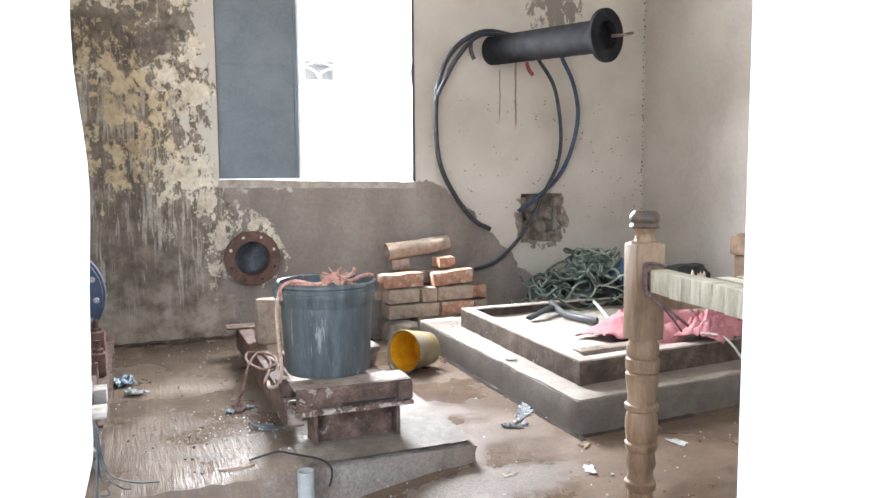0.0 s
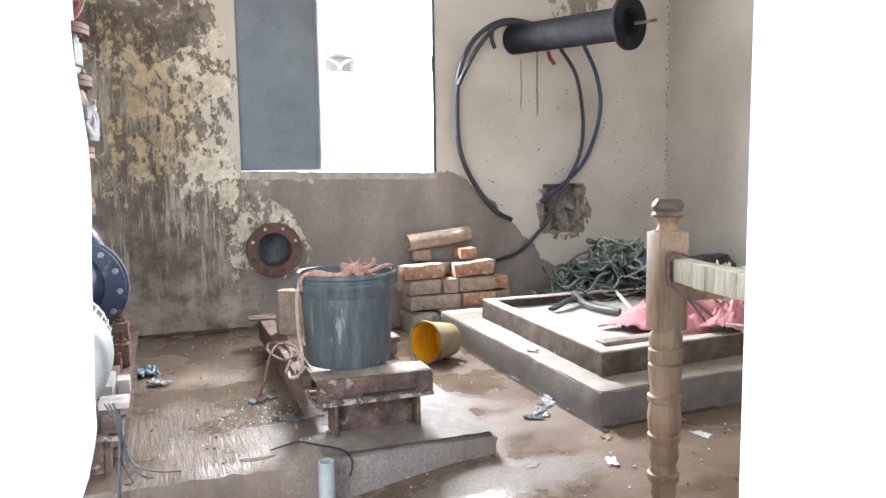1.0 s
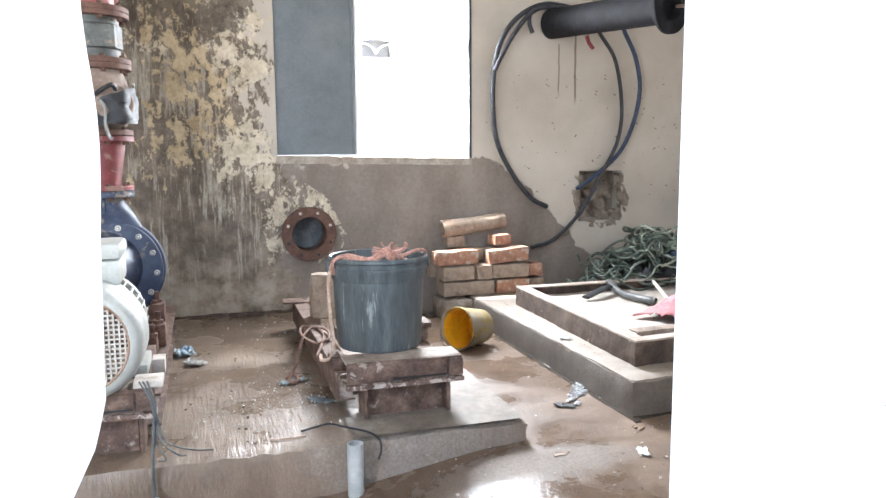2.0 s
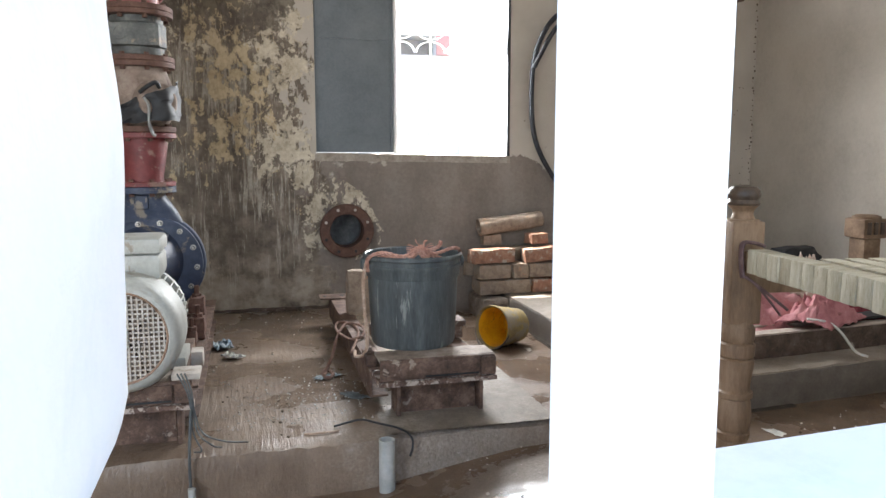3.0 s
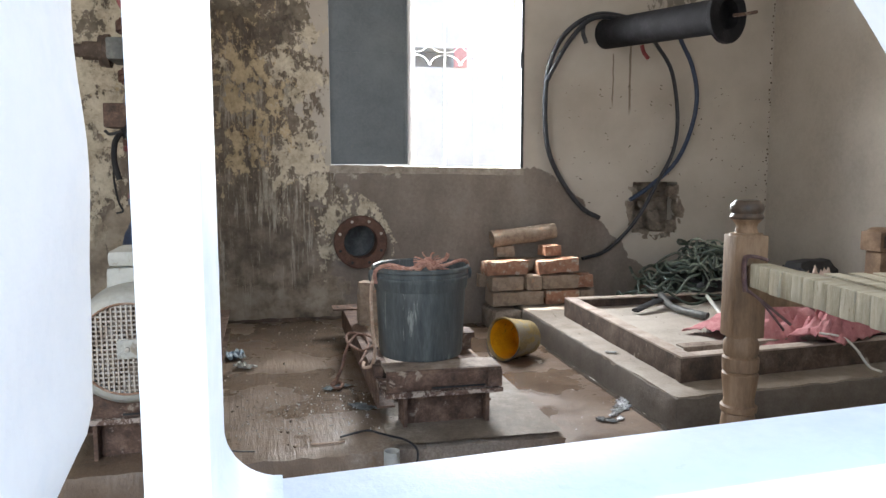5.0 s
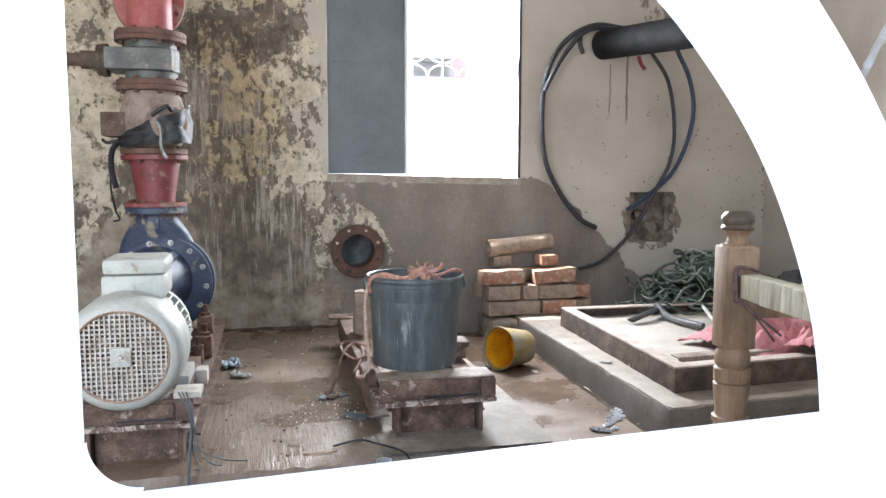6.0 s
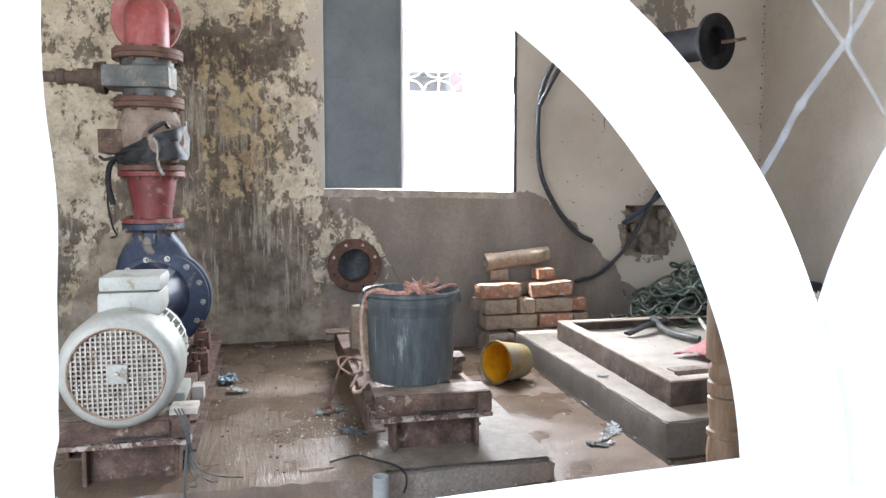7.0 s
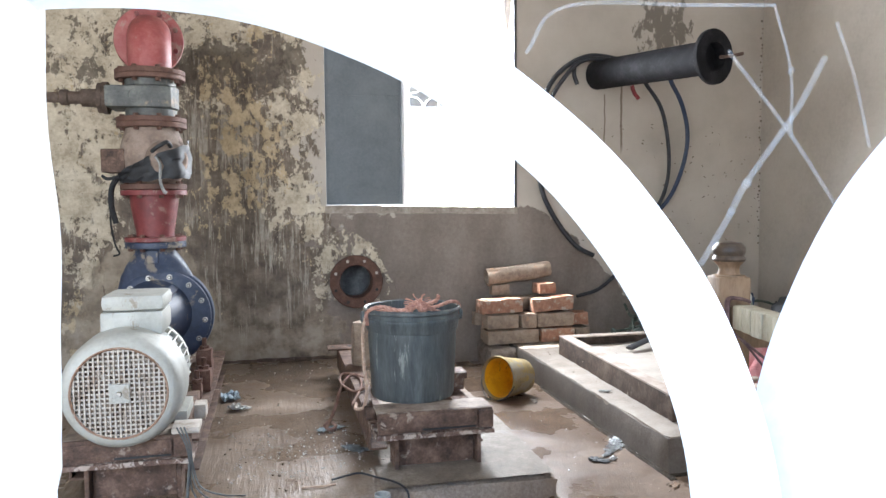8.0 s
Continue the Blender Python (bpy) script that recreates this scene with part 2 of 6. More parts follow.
def wet_concrete(name, base, dark, light, wet_lo, wet_hi, brush=0.0, wash=None):
    """Trodden concrete with standing damp; brush: streaks of the broom along y; wash: centre and reach of a dried lime spill."""
    n = Nodes(name)
    broad = n.noise(2.2, 6, 0.62)
    mid = n.noise(14, 6, 0.7)
    tiny = n.noise(110, 3, 0.7)
    col = n.ramp(n.math("ADD", n.math("MULTIPLY", broad, 0.5), n.math("ADD", n.math("MULTIPLY", mid, 0.32), n.math("MULTIPLY", tiny, 0.18))), [(0.36, dark), (0.5, base), (0.66, light)])
    if wash:
        x, y, _ = n.xyz()
        dx = n.math("DIVIDE", n.math("SUBTRACT", x, wash[0]), wash[2])
        dy = n.math("DIVIDE", n.math("SUBTRACT", y, wash[1]), wash[3])
        away = n.math("SQRT", n.math("ADD", n.math("MULTIPLY", dx, dx), n.math("MULTIPLY", dy, dy)))
        ragged = n.math("ADD", n.math("MULTIPLY", n.noise(9, 9, 0.72, (1, 1, 1), (6, 3, 0), 0.2), 1.5), n.math("MULTIPLY", n.noise(48, 5, 0.75), 0.9))
        spill = n.math("SUBTRACT", 1.0, n.step(n.math("ADD", away, ragged), 1.55, 2.1))
        col = n.mix(n.math("MULTIPLY", spill, 0.48), col, n.ramp(tiny, [(0.35, (0.30, 0.27, 0.235)), (0.65, (0.56, 0.535, 0.50))]))
    puddle = n.step(n.noise(1.7, 5, 0.55, (1, 1, 1), (4, 2, 0)), wet_lo, wet_hi)
    col = n.mix(n.math("MULTIPLY", puddle, 0.35), col, tuple(v * 0.55 for v in dark))
    rough = n.math("SUBTRACT", n.math("ADD", 0.56, n.math("MULTIPLY", mid, 0.2)), n.math("MULTIPLY", puddle, 0.47))
    if wash:
        rough = n.math("ADD", rough, n.math("MULTIPLY", spill, 0.6), clamp=True)
    h = n.math("ADD", n.math("MULTIPLY", tiny, 0.4), n.math("MULTIPLY", mid, 0.7))
    if brush:
        h = n.math("ADD", h, n.math("MULTIPLY", n.noise(26, 4, 0.6, (3.2, 0.28, 1)), brush))
    n.bump(h, 0.5, 0.008)
    return n.done(col, rough)


M_WALL = wall_material()
M_CREAM = plain("cream_wall", (0.465, 0.422, 0.365), (0.39, 0.35, 0.30), (0.52, 0.478, 0.42), 2.5, 0.88, 0.2, dirt=(0.22, 0.18, 0.14), dirt_at=0.70, fine=20)
M_WHITE = plain("whitewash", (0.82, 0.83, 0.83), (0.76, 0.785, 0.80), (0.86, 0.87, 0.87), 5, 0.8, 0.25, fine=7, depth=0.006)
M_GRILLE = plain("white_gloss_paint", (0.86, 0.87, 0.86), (0.79, 0.81, 0.82), (0.89, 0.90, 0.89), 60, 0.55, 0.25, dirt=(0.72, 0.73, 0.71), dirt_at=0.68, depth=0.0006)
M_FLOOR = wet_concrete("muddy_floor", (0.165, 0.113, 0.077), (0.10, 0.067, 0.045), (0.25, 0.183, 0.133), 0.37, 0.53, wash=(0.52, 1.92, 0.42, 0.15))
M_SLAB = wet_concrete("brushed_slab", (0.21, 0.155, 0.112), (0.145, 0.104, 0.075), (0.32, 0.25, 0.192), 0.38, 0.56, 1.1, wash=(0.25, 2.11, 0.42, 0.09))
# Platform sides darker, top paler: window light put into the cement colours.
M_PLINTH = wet_concrete("shaded_cement_plaster", (0.125, 0.106, 0.088), (0.068, 0.057, 0.047), (0.20, 0.175, 0.15), 0.62, 0.75)
M_PLATTOP = wet_concrete("dusty_lit_cement_top", (0.26, 0.22, 0.18), (0.11, 0.088, 0.068), (0.37, 0.33, 0.285), 0.9, 1.0)
M_SKIN = wet_concrete("dried_cement", (0.205, 0.175, 0.143), (0.105, 0.086, 0.067), (0.40, 0.365, 0.32), 0.66, 0.85)
M_SKIN.node_tree.nodes["Principled BSDF"].inputs["Specular IOR Level"].default_value = 0.2
M_FLOOR.node_tree.nodes["Principled BSDF"].inputs["Specular IOR Level"].default_value = 0.38
M_DUST = wet_concrete("dusty_bed", (0.42, 0.38, 0.33), (0.29, 0.255, 0.215), (0.52, 0.48, 0.43), 0.9, 1.0)
M_RUST = plain("rusty_steel", (0.125, 0.078, 0.058), (0.045, 0.030, 0.025), (0.26, 0.175, 0.13), 20, 0.75, 0.9, 0.15, dirt=(0.36, 0.30, 0.25), dirt_at=0.605, depth=0.005)
M_FLAKY = plain("flaking_paint_on_rust", (0.15, 0.095, 0.075), (0.06, 0.04, 0.034), (0.30, 0.22, 0.18), 34, 0.8, 1.0, 0.1, dirt=(0.50, 0.43, 0.38), dirt_at=0.50, depth=0.005)
M_RUSTDARK = plain("dark_rusty_steel", (0.095, 0.066, 0.050), (0.042, 0.032, 0.026), (0.185, 0.14, 0.11), 14, 0.75, 0.8, 0.2, dirt=(0.36, 0.31, 0.26), dirt_at=0.615)
M_RUSTDUSTY = plain("dusty_rusty_steel", (0.27, 0.215, 0.175), (0.13, 0.095, 0.075), (0.42, 0.365, 0.31), 13, 0.8, 0.4, 0.1)
M_FLANGE = plain("rusty_cast_iron", (0.125, 0.065, 0.048), (0.07, 0.04, 0.032), (0.20, 0.12, 0.09), 22, 0.75, 0.45, 0.2)
M_SHUTTER = plain("blue_grey_sheet", (0.145, 0.168, 0.187), (0.11, 0.13, 0.148), (0.18, 0.203, 0.22), 5, 0.5, 0.12, 0.0, dirt=(0.22, 0.21, 0.185), dirt_at=0.69, fine=14)
M_DARKSTEEL = plain("dark_steel", (0.06, 0.065, 0.07), (0.035, 0.038, 0.04), (0.12, 0.12, 0.12), 15, 0.5, 0.3, 0.3)
M_BRICK = plain("old_brick", (0.36, 0.185, 0.12), (0.22, 0.115, 0.078), (0.47, 0.31, 0.22), 24, 0.9, 0.9, dirt=(0.46, 0.395, 0.32), dirt_at=0.545, depth=0.007)
M_BRICKGREY = plain("mortared_brick", (0.29, 0.225, 0.17), (0.18, 0.13, 0.10), (0.39, 0.325, 0.26), 24, 0.9, 0.8, dirt=(0.40, 0.24, 0.16), dirt_at=0.60, depth=0.006)
M_BUCKET = plain("grey_black_plastic", (0.078, 0.092, 0.097), (0.042, 0.05, 0.053), (0.15, 0.172, 0.178), 11, 0.5, 0.25, dirt=(0.24, 0.26, 0.25), dirt_at=0.595, stretch=(2.2, 2.2, 0.35), fine=7)
M_YELLOW = plain("backlit_yellow_plastic", (0.86, 0.43, 0.010), (0.68, 0.29, 0.008), (0.90, 0.52, 0.02), 12, 0.45, 0.2, dirt=(0.34, 0.21, 0.05), dirt_at=0.60)
M_YELLOWDIRT = plain("muddy_yellow_plastic", (0.31, 0.23, 0.095), (0.18, 0.135, 0.075), (0.45, 0.31, 0.07), 16, 0.65, 0.35, dirt=(0.30, 0.26, 0.19), dirt_at=0.5)
M_ROPE = plain("pink_brown_rope", (0.48, 0.26, 0.20), (0.28, 0.14, 0.11), (0.60, 0.40, 0.33), 60, 0.9, 0.6, fine=3)
M_ROPEDIRTY = plain("muddy_rope", (0.20, 0.115, 0.085), (0.10, 0.055, 0.042), (0.31, 0.20, 0.15), 60, 0.9, 0.6, fine=3)
M_ROPEPALE = plain("pale_rope", (0.44, 0.31, 0.235), (0.36, 0.27, 0.20), (0.62, 0.52, 0.42), 60, 0.9, 0.6, fine=3)
M_MOTOR = plain("pale_grey_enamel", (0.40, 0.405, 0.37), (0.31, 0.31, 0.275), (0.47, 0.475, 0.44), 9, 0.55, 0.2, dirt=(0.27, 0.235, 0.185), dirt_at=0.585, fine=9)
M_FANBACK = plain("fan_interior", (0.27, 0.205, 0.165), (0.09, 0.06, 0.05), (0.46, 0.42, 0.37), 20, 0.8, 0.3)
M_GUARD = plain("dirty_guard_wire", (0.47, 0.43, 0.375), (0.30, 0.235, 0.18), (0.56, 0.53, 0.48), 30, 0.65, 0.2)
M_BLUE = plain("dark_blue_enamel", (0.032, 0.046, 0.086), (0.02, 0.028, 0.05), (0.07, 0.086, 0.125), 9, 0.5, 0.3, dirt=(0.22, 0.19, 0.155), dirt_at=0.555)
M_RED = plain("red_primer", (0.165, 0.032, 0.033), (0.10, 0.022, 0.022), (0.235, 0.065, 0.058), 11, 0.55, 0.3, dirt=(0.24, 0.15, 0.12), dirt_at=0.55)
M_REDFADED = plain("faded_red_paint_on_iron", (0.30, 0.07, 0.068), (0.20, 0.045, 0.045), (0.40, 0.15, 0.14), 9, 0.5, 0.25, dirt=(0.34, 0.22, 0.19), dirt_at=0.57)
M_VALVE = plain("grey_cast_valve", (0.10, 0.105, 0.10), (0.055, 0.058, 0.055), (0.20, 0.20, 0.185), 14, 0.6, 0.45, 0.1, dirt=(0.25, 0.20, 0.155), dirt_at=0.58)
M_CHECK = plain("brown_cast_body", (0.235, 0.175, 0.14), (0.14, 0.10, 0.078), (0.35, 0.285, 0.235), 12, 0.8, 0.5, dirt=(0.12, 0.08, 0.06), dirt_at=0.61)
M_BOLT = plain("zinc_bolt", (0.42, 0.41, 0.38), (0.25, 0.23, 0.20), (0.55, 0.54, 0.51), 50, 0.4, 0.1, 0.8)
M_BLACK = plain("black_rubber", (0.016, 0.017, 0.02), (0.009, 0.01, 0.011), (0.034, 0.036, 0.04), 16, 0.6, 0.2)
M_PIPE = plain("matt_black_pipe", (0.014, 0.014, 0.016), (0.008, 0.008, 0.009), (0.03, 0.03, 0.033), 12, 0.72, 0.25, dirt=(0.06, 0.05, 0.045), dirt_at=0.66)
M_PIPE.node_tree.nodes["Principled BSDF"].inputs["Specular IOR Level"].default_value = 0.12
M_CABLE = plain("black_cable", (0.020, 0.023, 0.030), (0.012, 0.013, 0.016), (0.045, 0.05, 0.06), 30, 0.4, 0.1)
M_BLUECABLE = plain("blue_black_cable", (0.022, 0.04, 0.085), (0.014, 0.025, 0.05), (0.05, 0.07, 0.12), 30, 0.4, 0.1)
M_REDTAPE = plain("red_cap", (0.25, 0.025, 0.032), (0.15, 0.016, 0.02), (0.34, 0.05, 0.055), 30, 0.5, 0.1)
M_HOSE = plain("green_hose", (0.055, 0.078, 0.062), (0.025, 0.036, 0.030), (0.15, 0.175, 0.14), 18, 0.5, 0.2, dirt=(0.24, 0.23, 0.19), dirt_at=0.6)
M_HOSEPALE = plain("pale_green_hose", (0.21, 0.25, 0.20), (0.11, 0.14, 0.105), (0.38, 0.39, 0.33), 18, 0.5, 0.2)
M_GREYHOSE = plain("grey_hose", (0.28, 0.285, 0.275), (0.16, 0.165, 0.16), (0.40, 0.40, 0.385), 25, 0.55, 0.2)
M_PINK = plain("faded_pink_cloth", (0.44, 0.185, 0.195), (0.29, 0.10, 0.115), (0.56, 0.32, 0.32), 14, 0.95, 0.3, fine=16)
M_MAROON = plain("wine_cloth", (0.20, 0.035, 0.05), (0.12, 0.02, 0.03), (0.29, 0.07, 0.085), 14, 0.95, 0.3)
M_BUFF = plain("buff_cloth", (0.50, 0.40, 0.33), (0.38, 0.29, 0.23), (0.60, 0.50, 0.43), 14, 0.95, 0.3)
M_WOOD = plain("worn_turned_wood", (0.255, 0.165, 0.098), (0.15, 0.092, 0.053), (0.37, 0.255, 0.165), 8, 0.6, 0.4, stretch=(2.6, 2.6, 0.6), dirt=(0.13, 0.08, 0.05), dirt_at=0.6, fine=5)
M_WOODDARK = plain("dark_varnished_wood", (0.065, 0.045, 0.033), (0.03, 0.022, 0.018), (0.12, 0.085, 0.06), 14, 0.35, 0.25)
M_WEB = plain("soiled_cotton_webbing", (0.48, 0.44, 0.33), (0.34, 0.30, 0.21), (0.60, 0.565, 0.46), 12, 0.95, 0.5, stretch=(1, 6, 1), dirt=(0.25, 0.21, 0.14), dirt_at=0.64, fine=7)
M_PLASTIC = plain("pale_plastic_scrap", (0.62, 0.62, 0.58), (0.45, 0.45, 0.42), (0.74, 0.74, 0.70), 30, 0.5, 0.2)
M_PVC = plain("grey_pvc", (0.40, 0.42, 0.41), (0.29, 0.31, 0.30), (0.52, 0.53, 0.52), 12, 0.5, 0.2, dirt=(0.24, 0.21, 0.17), dirt_at=0.62)
M_PADS = plain("chalky_packing", (0.50, 0.455, 0.40), (0.30, 0.25, 0.20), (0.62, 0.58, 0.53), 18, 0.9, 0.5)
M_MUD = plain("mud_dots", (0.09, 0.065, 0.045), (0.05, 0.035, 0.025), (0.14, 0.10, 0.07), 40, 0.9, 0.3)
M_SILK = plain("dusty_cobweb", (0.55, 0.53, 0.49), (0.42, 0.40, 0.37), (0.65, 0.63, 0.60), 40, 0.9, 0.2)
M_SILK.node_tree.nodes["Principled BSDF"].inputs["Alpha"].default_value = 0.14
M_FOIL = plain("wet_foil", (0.50, 0.51, 0.53), (0.08, 0.08, 0.08), (0.80, 0.81, 0.83), 110, 0.28, 0.6, 0.4)
# White base colour paints the window's glints on wet concrete.
M_GLINT = plain("painted_glint_white", (0.72, 0.72, 0.70), (0.55, 0.54, 0.52), (0.85, 0.85, 0.84), 90, 0.22, 0.3)
M_FRAMETOP = plain("dusty_flange", (0.40, 0.335, 0.285), (0.26, 0.20, 0.165), (0.52, 0.455, 0.40), 13, 0.85, 0.4)
M_DARKHOSE = plain("dark_grey_hose", (0.085, 0.087, 0.085), (0.05, 0.052, 0.052), (0.16, 0.16, 0.155), 20, 0.45, 0.15)
M_FOOTGLINT = plain("painted_foot_glint", (0.62, 0.60, 0.56), (0.40, 0.36, 0.31), (0.75, 0.74, 0.71), 60, 0.8, 0.4)
M_RUBBLE = plain("broken_masonry", (0.25, 0.205, 0.165), (0.12, 0.095, 0.075), (0.38, 0.33, 0.275), 22, 0.95, 1.0, depth=0.01)
M_WATER = plain("standing_water", (0.06, 0.05, 0.04), (0.05, 0.04, 0.03), (0.08, 0.065, 0.05), 20, 0.12, 0.3, depth=0.002)
M_OUTSIDE = plain("glare_white_wall", (0.78, 0.77, 0.73), (0.70, 0.69, 0.65), (0.82, 0.81, 0.78), 3, 0.9, 0.1)


# ---- mesh helpers ----
def verts_box(bm, x0, x1, y0, y1, z0, z1, bevel=0.0, m=None):
    vs = [bm.verts.new((x, y, z)) for x in (x0, x1) for y in (y0, y1) for z in (z0, z1)]
    a = [bm.faces.new([vs[i] for i in q]) for q in ((0, 1, 3, 2), (4, 6, 7, 5), (0, 4, 5, 1), (2, 3, 7, 6), (0, 2, 6, 4), (1, 5, 7, 3))]
    if bevel:
        es = list({e for f in a for e in f.edges})
        made = bmesh.ops.bevel(bm, geom=es, offset=bevel, segments=2, affect="EDGES", profile=0.6)
        vs = list({v for f in made["faces"] for v in f.verts} | {v for v in vs if v.is_valid})
    if m is not None:
        bmesh.ops.transform(bm, matrix=m, verts=vs)
    return vs


def ring_frame(axis):
    """Two directions across an axis."""
    a = Vector(axis).normalized()
    u = a.cross(Vector((0, 0, 1)) if abs(a.z) < 0.9 else Vector((1, 0, 0))).normalized()
    return a, u, a.cross(u)


def lathe(bm, origin, axis, profile, segs=32, close=False):
    """Turns (distance along the axis, radius) round an axis."""
    a, u, v = ring_frame(axis)
    o = Vector(origin)
    rings = []
    for d, r in profile:
        if r < 1e-5:
            rings.append([bm.verts.new(o + a * d)])
        else:
            rings.append([bm.verts.new(o + a * d + (u * math.cos(k * math.tau / segs) + v * math.sin(k * math.tau / segs)) * r) for k in range(segs)])
    pairs = list(zip(rings, rings[1:]))
    if close:
        pairs.append((rings[-1], rings[0]))
    for p, q in pairs:
        for k in range(segs):
            f = [p[k % len(p)], p[(k + 1) % segs % len(p)], q[(k + 1) % segs % len(q)], q[k % len(q)]]
            f = list(dict.fromkeys(f))
            if len(f) > 2:
                bm.faces.new(f)
    return rings


def smooth_path(pts, per=8):
    """Points along a smooth line through the given ones."""
    p = [Vector(q) for q in pts]
    p = [p[0] * 2 - p[1]] + p + [p[-1] * 2 - p[-2]]
    out = []
    for i in range(1, len(p) - 2):
        for k in range(per):
            t = k / per
            out.append(0.5 * (2 * p[i] + (p[i + 1] - p[i - 1]) * t + (2 * p[i - 1] - 5 * p[i] + 4 * p[i + 1] - p[i + 2]) * t * t + (3 * p[i] - p[i - 1] - 3 * p[i + 1] + p[i + 2]) * t ** 3))
    return out + [p[-2]]


def tube(bm, pts, r, segs=8, per=8, smooth=True, flat=1.0):
    line = smooth_path(pts, per) if smooth else [Vector(q) for q in pts]
    prev = None
    last = None
    for i, c in enumerate(line):
        d = (line[min(i + 1, len(line) - 1)] - line[max(i - 1, 0)])
        if d.length < 1e-9:
            continue
        d.normalize()
        if prev is None:
            prev = ring_frame(d)[1]
        u = (prev - d * prev.dot(d)).normalized()
        prev = u
        w = d.cross(u)
        ring = [bm.verts.new(c + (u * math.cos(k * math.tau / segs) + w * (math.sin(k * math.tau / segs) * flat)) * r) for k in range(segs)]
        if last:
            for k in range(segs):
                bm.faces.new((last[k], last[(k + 1) % segs], ring[(k + 1) % segs], ring[k]))
        else:
            bm.faces.new(ring[::-1])
        last = ring
    bm.faces.new(last)


def rope(bm, pts, r, per=10, pitch=0.05):
    """A laid rope of three strands."""
    line = smooth_path(pts, per)
    for s in range(3):
        out, run, prev = [], 0.0, None
        for i, c in enumerate(line):
            d = (line[min(i + 1, len(line) - 1)] - line[max(i - 1, 0)]).normalized()
            if prev is None:
                prev = ring_frame(d)[1]
            prev = (prev - d * prev.dot(d)).normalized()
            if i:
                run += (c - line[i - 1]).length
            a = run / pitch * math.tau + s * math.tau / 3
            out.append(c + (prev * math.cos(a) + d.cross(prev) * math.sin(a)) * r * 0.55)
        tube(bm, out, r * 0.62, 6, 1, False)


def rough_box(bm, x0, x1, y0, y1, z0, z1, step, amp, freq=9.0, round_=0.0):
    """A block of concrete, stone or brick with worn, uneven faces."""
    lo, hi = Vector((x0, y0, z0)), Vector((x1, y1, z1))
    n = [max(1, round((hi[k] - lo[k]) / step)) for k in range(3)]
    seen = {}

    def vert(i, j, k):
        key = (i, j, k)
        if key not in seen:
            p = Vector([lo[a] + (hi[a] - lo[a]) * q / n[a] for a, q in enumerate(key)])
            if round_:
                ends = [(q in (0, n[a])) for a, q in enumerate(key)]
                if sum(ends) > 1:
                    for a in range(3):
                        if ends[a]:
                            p[a] += round_ * (1 if key[a] == 0 else -1) * (0.4 + 0.6 * noise.random())
            p += noise.noise_vector(p * freq) * amp + noise.noise_vector(p * freq * 3.7) * amp * 0.45
            seen[key] = bm.verts.new(p)
        return seen[key]

    for a in range(3):
        b, c = (a + 1) % 3, (a + 2) % 3
        for side in (0, n[a]):
            for p in range(n[b]):
                for q in range(n[c]):
                    quad = []
                    for dp, dq in ((0, 0), (1, 0), (1, 1), (0, 1)):
                        key = [0, 0, 0]
                        key[a], key[b], key[c] = side, p + dp, q + dq
                        quad.append(vert(*key))
                    bm.faces.new(quad if side else quad[::-1])


def mesh_of(name, bm, material, smooth=True, angle=35):
    bmesh.ops.recalc_face_normals(bm, faces=bm.faces)
    me = bpy.data.meshes.new(name)
    bm.to_mesh(me)
    bm.free()
    me.materials.append(material)
    if smooth:
        me.shade_smooth()
        me.set_sharp_from_angle(angle=radians(angle))
    return me


def lone(name, bm, material, label="", category="", group="", kind="", smooth=True, angle=35):
    return tagged(new(name, mesh_of(name, bm, material, smooth, angle)), label, category, group, kind)


def thing(name, base, label, category, group=""):
    ob = new(name)
    ob.empty_display_size = 0.1
    ob.location = base
    return tagged(ob, label, category, group)


def part(name, bm, material, parent, label="", smooth=True, angle=35):
    ob = new(name, mesh_of(name, bm, material, smooth, angle))
    ob.parent = parent
    top = parent.parent or parent
    shift = Matrix.Translation(-Vector(top.location)) if not parent.parent else Matrix()
    ob.matrix_parent_inverse = shift
    if label:
        ob["label"] = label
    return ob


def boxes(rows, bevel=0.0):
    bm = bmesh.new()
    for r in rows:
        verts_box(bm, *r, bevel)
    return bm


def askew(bm, x0, y0, y1, k=0.075):
    """Swings the front edge of a form that was not laid square to the wall."""
    for v in bm.verts:
        v.co.y += k * (v.co.x - x0) * max(0.0, min(1.0, (y1 - v.co.y) / (y1 - y0)))


# ---- the room ----
BACK, RIGHT, LEFT, INNER = 4.008, 2.63, -2.3, 0.56


